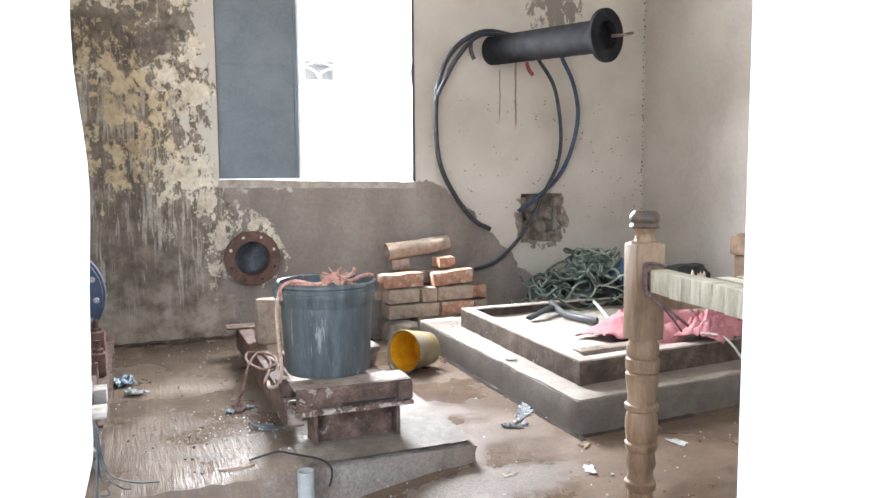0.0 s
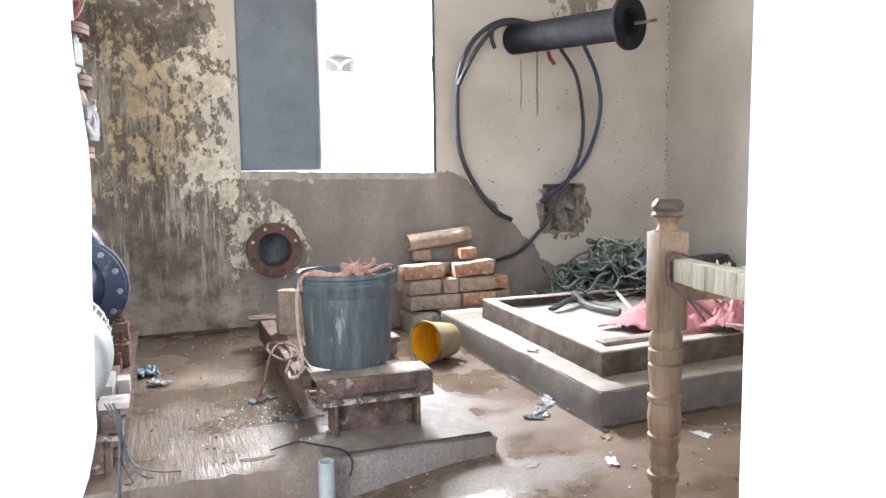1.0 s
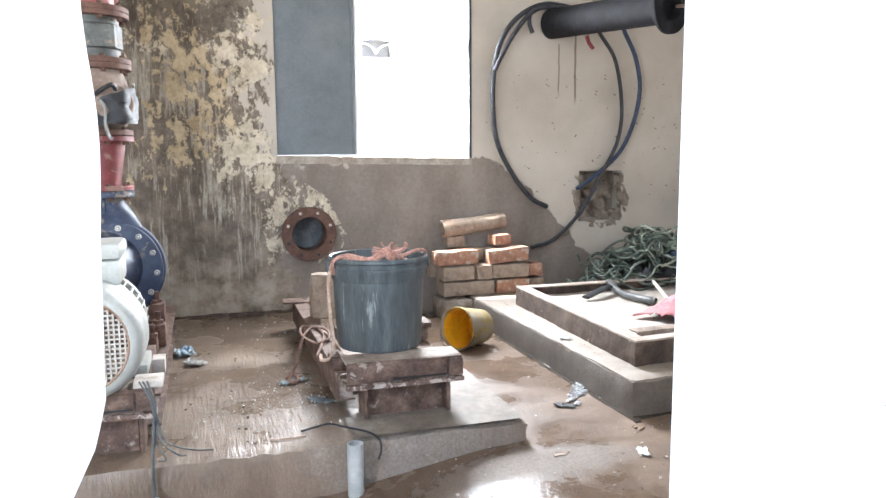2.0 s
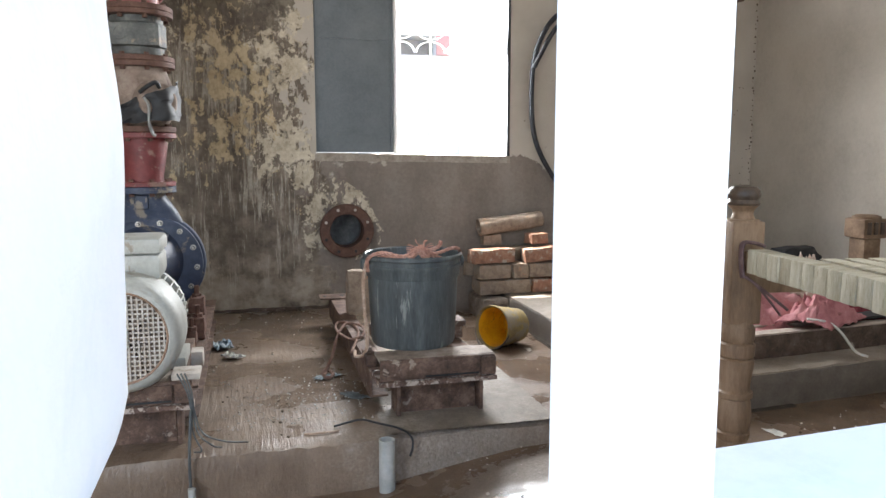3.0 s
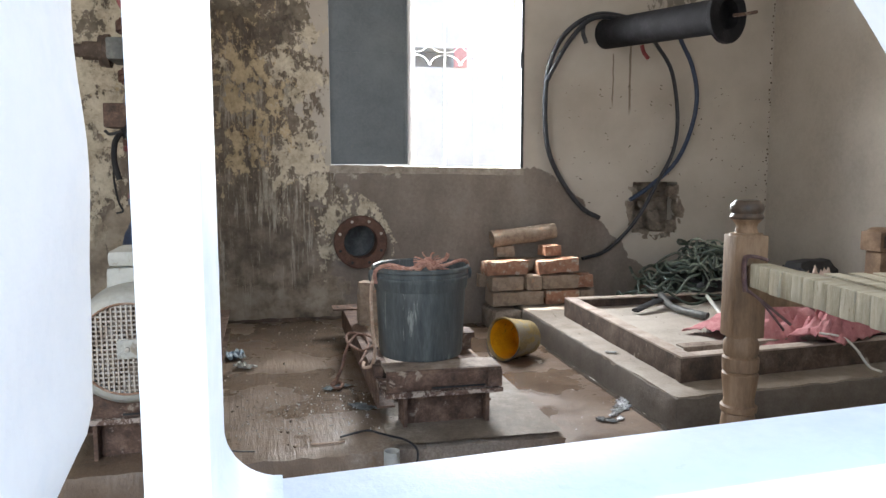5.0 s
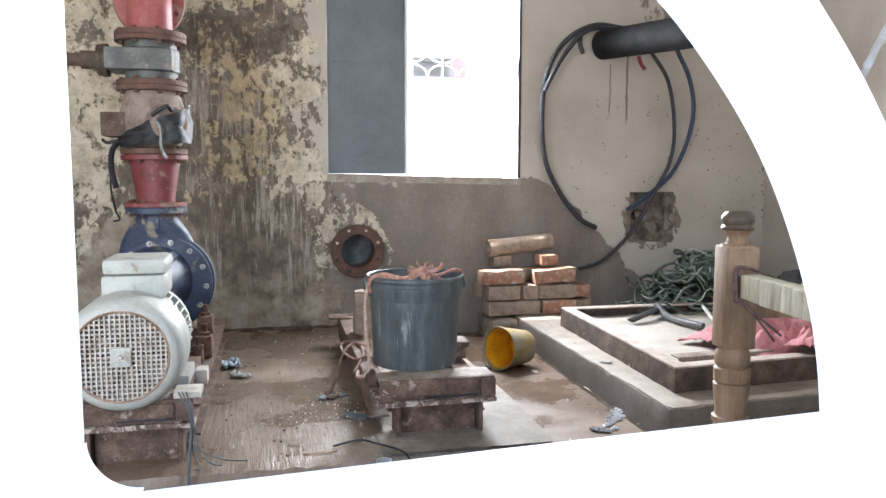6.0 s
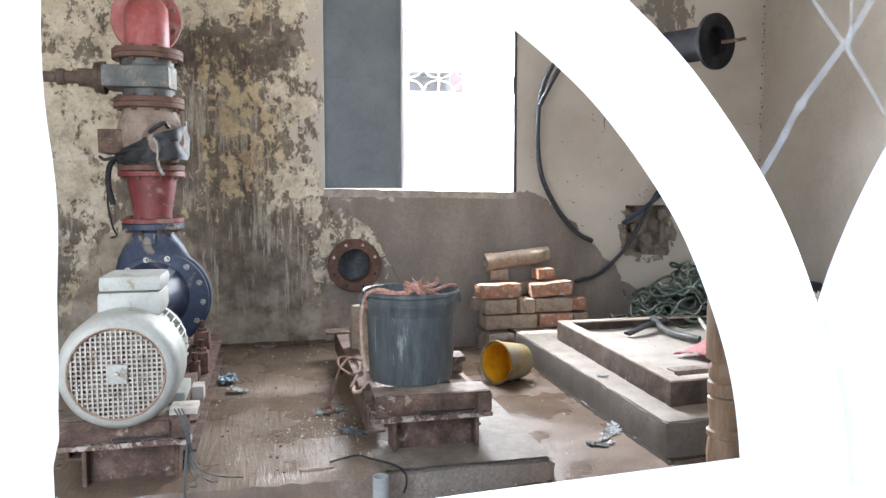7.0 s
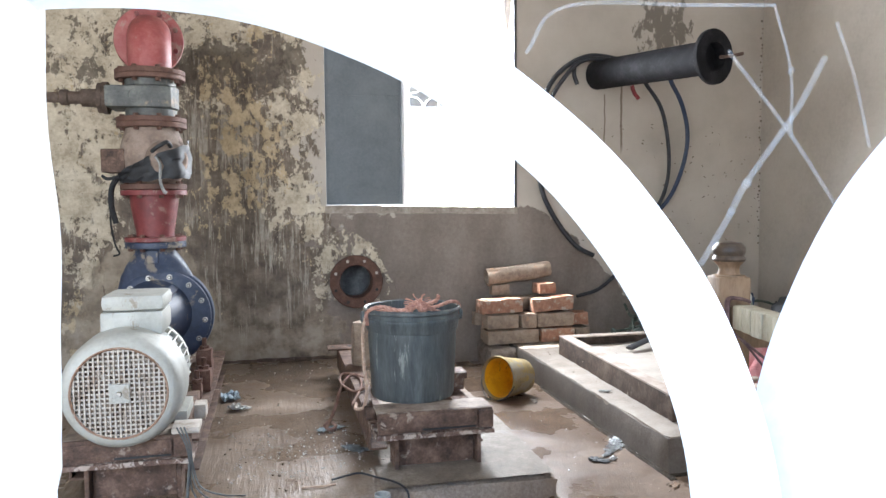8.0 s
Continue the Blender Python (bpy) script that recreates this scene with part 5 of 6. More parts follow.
lathe(bm, (PX, PY, 1.24), (0, 0, 1), [(0, 0.095), (0.03, 0.095), (0.035, 0.104), (0.115, 0.104), (0.12, 0.095), (0.145, 0.095)], 40)
verts_box(bm, PX - 0.15, PX + 0.09, PY - 0.112, PY + 0.08, 1.272, 1.352, 0.008)
part("body", bm, M_VALVE, gv)
bm = bmesh.new()
lathe(bm, (PX - 0.045, PY - 0.114, 1.315), (0, -1, 0), [(0, 0.024), (0.004, 0.024), (0.004, 0.019), (0, 0.019)], 24, True)
part("boss", bm, M_VALVE, gv)
bm = bmesh.new()
lathe(bm, (PX - 0.15, PY - 0.02, 1.312), (-1, 0, 0), [(0, 0.04), (0, 0.062), (0.018, 0.062), (0.018, 0.04)], 28)
lathe(bm, (PX - 0.17, PY - 0.02, 1.312), (-1, 0, 0), [(0, 0.04), (0, 0.058), (0.016, 0.058), (0.016, 0.034), (0.075, 0.034), (0.075, 0.024), (0.12, 0.024), (0.125, 0.03), (0.15, 0.03), (0.155, 0.02), (0.30, 0.02), (0.30, 0.0)], 28)
part("branch", bm, M_RUSTDARK, gv, "dark rusty branch pipe")
flange_disc(gv, 1.384, 0.130, 0.018, M_FLANGE)
el = thing("pipe_elbow", (PX, PY, 1.403), "red painted flanged pipe elbow turning to the wall", "pipe elbow")
flange_disc(el, 1.4025, 0.130, 0.02, M_FLANGE)
bm = bmesh.new()
tube(bm, [(PX, PY, 1.42), (PX, PY, 1.50)] + [(PX - 0.016 + 0.016 * math.cos(a), PY + 0.12 - 0.12 * math.cos(a), 1.50 + 0.08 * math.sin(a)) for a in [i * math.pi / 16 for i in range(1, 9)]] + [(PX - 0.03, PY + 0.2, 1.58)], 0.082, 36, 1, False)
part("bend", bm, M_REDFADED, el)
bm = bmesh.new()
lathe(bm, (PX - 0.022, PY + 0.15, 1.572), (-0.14, 0.99, 0), [(0, 0.08), (0, 0.133), (0.003, 0.135), (0.02, 0.135), (0.02, 0.08)], 48)
fdisc = part("flange", bm, M_REDFADED, el)
for k in range(8):
    a = (k + 0.5) / 8 * math.tau
    bm = bmesh.new()
    lathe(bm, (PX - 0.022 + 0.112 * math.cos(a), PY + 0.15, 1.572 + 0.112 * math.sin(a)), (0, -1, 0), [(0, 0.011), (0.012, 0.010), (0.012, 0.0)], 6)
    part("flange_bolt", bm, M_RED, fdisc)
bm = bmesh.new()
lathe(bm, (PX - 0.025, PY + 0.172, 1.572), (-0.14, 0.99, 0), [(0, 0.135), (0.02, 0.135), (0.02, 0.085), (BACK - PY - 0.18, 0.085)], 40)
part("wall_pipe", bm, M_FLANGE, el)

# ---- rope bed (charpoy) ----
CO = Matrix.Translation((0.84, 1.632, 0)) @ Matrix.Rotation(radians(-7.5), 4, "Z")
bed = thing("rope_bed", (0.84, 1.632, 0), "worn wooden rope bed with turned legs and cotton webbing", "bed")
UP, K = 0.106, 0.88


def bed_leg(x, y):
    o = CO @ Vector((x, y, 0))
    bm = bmesh.new()
    foot = [(0, 0.0), (0.0, 0.026), (0.02, 0.034), (0.05, 0.032), (0.056, 0.04), (0.075, 0.042), (0.08, 0.036), (0.098, 0.033)]
    turned = [(0.0, 0.038), (0.02, 0.045), (0.06, 0.040), (0.065, 0.046), (0.085, 0.049), (0.09, 0.042), (0.10, 0.046), (0.135, 0.05), (0.175, 0.046), (0.185, 0.042), (0.19, 0.05), (0.205, 0.051), (0.21, 0.044), (0.225, 0.042), (0.29, 0.05), (0.30, 0.05), (0.305, 0.044), (0.31, 0.0495), (0.335, 0.0505), (0.345, 0.0505), (0.35, 0.043), (0.36, 0.048), (0.39, 0.048), (0.40, 0.042), (0.42, 0.04)]
    lathe(bm, (o.x, o.y, 0), (0, 0, 1), foot + [(UP + K * z, K * r) for z, r in turned], 28)
    verts_box(bm, -0.041, 0.041, -0.036, 0.036, UP + K * 0.405, UP + K * 0.695, 0.007, Matrix.Translation((o.x, o.y, 0)) @ Matrix.Rotation(radians(-7.5), 4, "Z"))
    lathe(bm, (o.x, o.y, UP), (0, 0, 1), [(K * z, K * r) for z, r in [(0.69, 0.0), (0.69, 0.047), (0.698, 0.044), (0.70, 0.032), (0.715, 0.027), (0.725, 0.03), (0.738, 0.042)]], 28)
    leg = part("leg", bm, M_WOOD, bed)
    bm = bmesh.new()
    lathe(bm, (o.x, o.y, UP), (0, 0, 1), [(K * z, K * r) for z, r in [(0.738, 0.0), (0.738, 0.043), (0.744, 0.046), (0.75, 0.043), (0.754, 0.041), (0.765, 0.046), (0.778, 0.044), (0.79, 0.033), (0.794, 0.0)]], 28)
    part("knob", bm, M_WOODDARK, leg, "dark varnished knob")


LA, LB = 0.97, 0.78
for x, y in ((0, 0), (0, -LA), (LB, 0), (LB, -LA)):
    bed_leg(x, y)
for x in (0.0, LB):
    bm = bmesh.new()
    verts_box(bm, x - 0.02, x + 0.02, -LA + 0.044, -0.044, 0.596, 0.648, 0.006, CO)
    part("side_rail", bm, M_WOOD, bed)
for y in (0.0, -LA):
    bm = bmesh.new()
    verts_box(bm, 0.044, LB - 0.044, y - 0.018, y + 0.018, 0.537, 0.582, 0.006, CO)
    part("end_rail", bm, M_WOOD, bed)


def web_wraps(x):
    """Webbing wound over a side rail, strap beside strap."""
    n = 19
    w = (LA - 0.15) / n
    for k in range(n):
        bm = bmesh.new()
        y0 = -0.075 - (k + 1) * w
        d = random.uniform(-0.002, 0.002)
        verts_box(bm, x - 0.025 + d, x + 0.025 + d, y0 + 0.0005, y0 + w - 0.0005, 0.597 + random.uniform(-0.002, 0.002), 0.656, 0.004, CO)
        part("webbing_wrap", bm, M_WEB, bed)


random.seed(8)
web_wraps(0.0)
web_wraps(LB)
for k in range(14):
    bm = bmesh.new()
    y0 = -0.17 - k * 0.056
    verts_box(bm, 0.026, LB - 0.026, y0 - 0.04, y0, 0.630 + 0.002 * (k % 2), 0.634 + 0.002 * (k % 2), 0.0, CO)
    part("webbing_strap", bm, M_WEB, bed)
for k in range(11):
    bm = bmesh.new()
    x0 = 0.05 + k * 0.06
    verts_box(bm, x0, x0 + 0.04, -LA + 0.05, -0.15, 0.6375, 0.641, 0.0, CO)
    part("webbing_strap", bm, M_WEB, bed)
bm = bmesh.new()
for dz in (0.0, 0.008, 0.016, 0.024):
    tube(bm, [CO @ Vector((-0.027, -0.066 + dz * 0.4, 0.585)), CO @ Vector((-0.03, -0.062 + dz * 0.4, 0.625)), CO @ Vector((-0.027, -0.06 + dz * 0.4, 0.666)), CO @ Vector((0.0, -0.06 + dz * 0.4, 0.668)), CO @ Vector((0.027, -0.06 + dz * 0.4, 0.66))], 0.004, 8, 5)
tube(bm, [CO @ Vector((-0.026, -0.062, 0.59)), CO @ Vector((-0.01, -0.09, 0.575)), CO @ Vector((0.018, -0.125, 0.545)), CO @ Vector((0.045, -0.14, 0.52))], 0.0035, 8, 6)
tube(bm, [CO @ Vector((-0.024, -0.075, 0.59)), CO @ Vector((0.0, -0.10, 0.56)), CO @ Vector((0.03, -0.12, 0.515)), CO @ Vector((0.05, -0.10, 0.50))], 0.003, 8, 6)
part("corner_cord", bm, plain("wine_cord", (0.13, 0.075, 0.075), (0.07, 0.04, 0.04), (0.22, 0.15, 0.14), 60), bed, "dark wine-coloured lashing cord")

# carved post of an old chair standing on the platform
ch = thing("carved_post", (2.36, 2.82, 0.17), "weathered carved wooden post standing on the steel frame", "post")
bm = bmesh.new()
verts_box(bm, 2.32, 2.41, 2.78, 2.87, 0.171, 0.50, 0.006)
verts_box(bm, 2.30, 2.43, 2.765, 2.885, 0.501, 0.59, 0.012)
lathe(bm, (2.365, 2.825, 0.585), (0, 0, 1), [(0, 0.06), (0.012, 0.06), (0.02, 0.045), (0.022, 0.0)], 20)
part("post", bm, plain("weathered_brown_wood", (0.20, 0.13, 0.08), (0.11, 0.07, 0.045), (0.30, 0.21, 0.14), 12, 0.8, 0.5), ch)
bm = bmesh.new()
for k in range(3):
    verts_box(bm, 2.315 + 0.035 * k, 2.335 + 0.035 * k, 2.758, 2.7645, 0.52, 0.575, 0.002)
part("carving", bm, M_WOODDARK, ch, "dark carved flutes")

# ---- heap of old hose behind the frame ----
random.seed(31)


def coil(bm, cx, cy, cz, r, tube_r, spread):
    a0, tilt, turn = random.uniform(0, 6.3), random.uniform(-0.7, 0.7), random.uniform(0, 6.3)
    span = random.uniform(2.2, 6.0)
    pts = []
    for i in range(9):
        a = a0 + span * i / 8
        rr = r * random.uniform(0.85, 1.15)
        p = Vector((rr * math.cos(a), rr * math.sin(a) * 0.8, random.uniform(-spread, spread)))
        p = Matrix.Rotation(turn, 3, "Z") @ Matrix.Rotation(tilt, 3, "X") @ p
        p += Vector((cx, cy, cz))
        p.z = max(p.z, 0.19)
        p.y = min(p.y, 3.97)
        pts.append(p)
    tube(bm, pts, tube_r, 6, 6)


for mat, name, label, count in ((M_HOSE, "hose_heap", "tangled heap of old dark green hose on the platform", 74), (M_HOSEPALE, "hose_heap", "pale green hose lengths tangled in the heap", 28)):
    bm = bmesh.new()
    for k in range(count):
        h = random.random()
        cx, cy = random.gauss(1.99, 0.13), random.gauss(3.62, 0.09)
        coil(bm, cx, cy, 0.20 + 0.29 * h * (1 - min(1, abs(cx - 2.0) / 0.34)), random.uniform(0.06, 0.2) * (1.15 - 0.45 * h), random.uniform(0.004, 0.0085), 0.035)
    lone(name, bm, mat, label, "hose", kind="stuff")
bm = bmesh.new()
rough_box(bm, 1.84, 2.34, 3.46, 3.85, 0.176, 0.30, 0.04, 0.03, 6, 0.04)
lone("black_bag", bm, M_BLACK, "slumped black plastic bag under the hose heap", "bag", angle=80)
bm = bmesh.new()
rough_box(bm, 2.06, 2.20, 3.42, 3.56, 0.29, 0.42, 0.03, 0.02, 8, 0.03)
lone("blue_bag", bm, plain("dark_blue_plastic", (0.04, 0.07, 0.13), (0.02, 0.035, 0.07), (0.1, 0.14, 0.22), 14, 0.5), "crumpled dark blue plastic bag among the hoses", "bag", angle=80)
bm = bmesh.new()
tube(bm, [(1.66, 3.48, 0.20), (1.62, 3.42, 0.225), (1.60, 3.30, 0.20), (1.60, 3.18, 0.195), (1.625, 3.07, 0.196), (1.64, 3.04, 0.193)], 0.017, 14, 8)
lathe(bm, (1.6405, 3.039, 0.197), (0.5, -1, 0.03), [(-0.004, 0.0135), (-0.0005, 0.0155), (0.004, 0.0155), (0.004, 0.012), (-0.004, 0.0115)], 16)
lone("grey_hose", bm, M_DARKHOSE, "stiff dark grey hose length bent over the dusty screed", "hose")
bm = bmesh.new()
tube(bm, [(1.72, 3.47, 0.20), (1.58, 3.36, 0.215), (1.46, 3.28, 0.205), (1.39, 3.25, 0.19)], 0.024, 10, 8, flat=0.35)
lone("flat_hose", bm, M_BLACK, "flattened black hose end on the dusty screed", "hose")
bm = bmesh.new()
tube(bm, [(1.84, 3.36, 0.225), (1.74, 3.08, 0.19)], 0.009, 8, 2)
lone("white_rod", bm, M_PLASTIC, "short white plastic rod lying on the screed", "rod")
bm = bmesh.new()
tube(bm, [(2.10, 3.40, 0.44), (2.13, 3.37, 0.40), (2.11, 3.36, 0.33), (2.13, 3.33, 0.26), (2.10, 3.30, 0.2)], 0.0055, 8, 6)
lone("string", bm, M_PLASTIC, "white plastic cord hanging over the hose heap", "cord")
bm = bmesh.new()
tube(bm, [(1.66, 2.34, 0.27), (1.73, 2.31, 0.258), (1.77, 2.285, 0.22), (1.80, 2.25, 0.16), (1.83, 2.22, 0.146)], 0.0045, 8, 6)
lone("string", bm, M_PLASTIC, "pale cord trailing over the frame edge", "cord")
bm = bmesh.new()
tube(bm, [(1.42, 3.90, 0.15), (1.5, 3.86, 0.137), (1.62, 3.80, 0.135), (1.80, 3.83, 0.137)], 0.008, 8, 6)
lone("thin_cable", bm, M_CABLE, "thin black cable on the platform by the bricks", "cable")


def cloth(name, x0, y0, x1, y1, width, height, material, label, seed, lift=0.0):
    """Crumpled cloth: a sheet with folds running along it."""
    bm = bmesh.new()
    nx, ny = 44, 26
    a, b = Vector((x0, y0, 0)), Vector((x1, y1, 0))
    d = b - a
    side = Vector((-d.y, d.x, 0)).normalized()
    grid = []
    for i in range(nx + 1):
        row = []
        for j in range(ny + 1):
            u, v = i / nx, j / ny - 0.5
            edge = 1 + 0.22 * noise.noise(Vector((u * 3 + seed, v * 4, 1)))
            p = a + d * (u * 1.02 + 0.05 * noise.noise(Vector((v * 5, seed, u)))) + side * (v * width * edge)
            hump = max(0.0, 1 - (2 * v) ** 2) * (0.35 + 0.65 * math.sin(math.pi * min(1, u * 1.05)))
            fold = 1.25 * abs(noise.noise(Vector((u * 7 + v * 3 + seed, v * 9 - u * 2, 3)))) + 0.65 * abs(noise.noise(Vector((u * 11 + seed, v * 13 + u * 6, 7))))
            z = 0.181 + lift + height * (hump * 0.75 + fold * 0.55 * (0.35 + hump)) * (0.4 + 0.6 * math.sin(math.pi * min(1.0, u + 0.12)))
            row.append(bm.verts.new((p.x, p.y, z)))
        grid.append(row)
    for i in range(nx):
        for j in range(ny):
            bm.faces.new((grid[i][j], grid[i + 1][j], grid[i + 1][j + 1], grid[i][j + 1]))
    ob = lone(name, bm, material, label, "cloth", angle=75)
    sol = ob.modifiers.new("thickness", "SOLIDIFY")
    sol.thickness = 0.003
    return ob


cloth("pink_cloth", 1.47, 2.63, 2.12, 2.86, 0.42, 0.15, M_PINK, "faded pink cloth crumpled on the dusty screed", 2.0)
cloth("pink_rag", 1.66, 2.36, 1.98, 2.52, 0.2, 0.11, M_PINK, "end of faded pink cloth over the frame edge", 5.0, 0.05)
cloth("buff_cloth", 1.86, 2.70, 2.16, 2.80, 0.22, 0.15, M_BUFF, "buff cloth bundled on the pink one", 9.0, 0.08)
cloth("wine_cloth", 1.98, 2.56, 2.36, 2.74, 0.26, 0.12, M_MAROON, "dark wine cloth lying by the frame edge", 13.0)
bm = bmesh.new()
rough_box(bm, 2.16, 2.42, 3.1, 3.3, 0.178, 0.42, 0.05, 0.03, 7, 0.05)
lone("dark_sack", bm, M_BLACK, "dark slumped sack on the platform", "sack", angle=80)
bm = bmesh.new()
rough_box(bm, 1.86, 2.3, 2.42, 2.52, 0.222, 0.247, 0.04, 0.005, 9, 0.01)
lone("black_sheet", bm, M_BLACK, "folded black plastic sheet on the frame edge", "sheet", angle=80)

# ---- bits on the floor and plinth ----
st = thing("pipe_stub", (0.02, 2.05, -0.08), "grey plastic pipe stub standing at the plinth edge", "pipe")
bm = bmesh.new()
lathe(bm, (0.022, 2.05, -0.09), (0, 0, 1), [(0, 0.023), (0.167, 0.023), (0.167, 0.019), (0.10, 0.019), (0.10, 0.0)], 28)
part("tube", bm, M_PVC, st)
st2 = thing("drain_pipe", (-0.51, 2.055, -0.085), "thin grey pipe standing before the plinth", "pipe")
bm = bmesh.new()
lathe(bm, (-0.508, 2.055, -0.095), (0, 0, 1), [(0, 0.010), (0.085, 0.010), (0.085, 0.0)], 18)
part("tube", bm, M_PVC, st2)
bm = bmesh.new()
tube(bm, [(-0.11, 2.20, 0.074), (-0.06, 2.22, 0.076), (-0.02, 2.235, 0.074), (0.02, 2.19, 0.075), (0.075, 2.12, 0.078), (0.098, 2.075, 0.068), (0.10, 2.066, 0.04), (0.092, 2.064, 0.015)], 0.0034, 8, 6)
lone("loose_cable", bm, M_CABLE, "thin dark cable lying over the plinth edge", "cable")
bm = bmesh.new()
tube(bm, [(-0.20, 2.17, 0.07), (-0.15, 2.16, 0.072), (-0.10, 2.172, 0.07)], 0.003, 6, 6)
lone("straw", bm, M_ROPEPALE, "pale straw lying on the plinth", "straw")


def scrap(name, cx, cy, cz, size, material, label, category, n=7, seed=0, flat=0.35):
    """A crumpled, torn piece of foil, plastic or paper."""
    bm = bmesh.new()
    m = 14
    grid = []
    for i in range(m + 1):
        row = []
        for j in range(m + 1):
            u, v = i / m - 0.5, j / m - 0.5
            q = Vector((u * 4 + seed, v * 4, seed * 0.7))
            w = noise.noise_vector(q) * 0.35 + noise.noise_vector(q * 2.3) * 0.2
            r = size * (0.9 + 0.5 * noise.noise(Vector((math.atan2(v, u) * 1.3, seed, 2))))
            x, y = (u + w.x) * r * 1.5, (v + w.y) * r * 0.8
            a = seed * 1.7
            z = 0.004 + abs(w.z + noise.noise(q * 4) * 0.25) * size * flat * 1.2
            row.append(bm.verts.new((cx + x * math.cos(a) - y * math.sin(a), cy + x * math.sin(a) + y * math.cos(a), cz + z)))
        grid.append(row)
    for i in range(m):
        for j in range(m):
            bm.faces.new((grid[i][j], grid[i + 1][j], grid[i + 1][j + 1], grid[i][j + 1]))
    ob = lone(name, bm, material, label, category, angle=25)
    sol = ob.modifiers.new("thickness", "SOLIDIFY")
    sol.thickness = 0.0015
    return ob


for k, (x, y, size) in enumerate(((0.985, 2.535, 0.028), (0.962, 2.51, 0.03), (0.948, 2.475, 0.034), (0.925, 2.455, 0.03), (0.93, 2.435, 0.026), (0.90, 2.425, 0.028), (0.885, 2.40, 0.024), (0.868, 2.385, 0.026), (0.875, 2.345, 0.024))):
    scrap("foil_scrap", x, y, 0.0, size, M_FOIL, "glinting crumpled foil scrap on the muddy floor", "litter", 9, 3 + 2 * k, 0.7)
scrap("metal_scrap", 0.82, 2.345, 0.0, 0.045, M_DARKSTEEL, "dark metal scrap on the muddy floor", "litter", 6, 7)
# whitish flakes painted for the water's glint along the foot of the platform
random.seed(61)
bm = bmesh.new()
y = 2.18
while y < 3.35:
    ln = random.uniform(0.012, 0.07)
    w = random.uniform(0.002, 0.005) * (0.6 if y > 2.9 else 1)
    verts_box(bm, 0.983 - w * 0.6, 0.99, y, y + ln, -0.006, 0.0015 + random.uniform(0, 0.003), 0.001)
    y += ln + random.choice((0.001, 0.002, 0.003, 0.012))
lone("foot_glint_line", bm, M_FOOTGLINT, "broken whitish line painted for the water's glint along the platform foot", "scum", kind="stuff")
scrap("plastic_scrap", -0.42, 3.08, 0.067, 0.055, M_PLASTIC, "white plastic scraps on the wet plinth", "litter", 9, 9, 0.8)
scrap("plastic_scrap", -0.46, 3.25, 0.07, 0.08, plain("blue_white_bag", (0.35, 0.45, 0.52), (0.12, 0.2, 0.27), (0.66, 0.68, 0.68), 40), "blue and white plastic bag scrap by the base", "litter", 9, 12, 0.8)
scrap("plastic_scrap", -0.08, 2.72, 0.068, 0.06, plain("blue_scrap", (0.15, 0.20, 0.22), (0.07, 0.09, 0.10), (0.42, 0.46, 0.47), 60), "wet bluish plastic scrap on the plinth", "litter", 6, 15, 0.1)
scrap("plastic_scrap", -0.01, 2.47, 0.068, 0.06, plain("grey_scrap", (0.09, 0.11, 0.12), (0.04, 0.05, 0.055), (0.30, 0.33, 0.34), 40), "grey plastic strip under the base edge", "litter", 6, 18, 0.2)
scrap("paper_scrap", 0.86, 1.90, 0.0, 0.04, M_PLASTIC, "pale paper scrap trodden into the floor", "litter", 4, 21, 0.1)
scrap("paper_scrap", 0.62, 1.96, 0.0, 0.03, M_BUFF, "buff leaf scrap on the floor", "litter", 4, 24, 0.1)
scrap("paper_scrap", 1.26, 1.98, 0.0, 0.045, M_PLASTIC, "pale paper scrap trodden into the floor", "litter", 4, 27, 0.1)
scrap("stick", 0.96, 2.08, 0.0, 0.03, M_WOOD, "small broken stick on the floor", "litter", 3, 30, 0.1)
scrap("wire_scrap", 1.03, 2.75, 0.128, 0.03, M_GREYHOSE, "curl of wire on the platform edge", "litter", 4, 33, 0.2)
scrap("mortar_lump", 0.86, 3.12, 0.0, 0.03, M_PADS, "mortar lump beside the yellow bucket", "litter", 5, 36, 0.5)

random.seed(77)
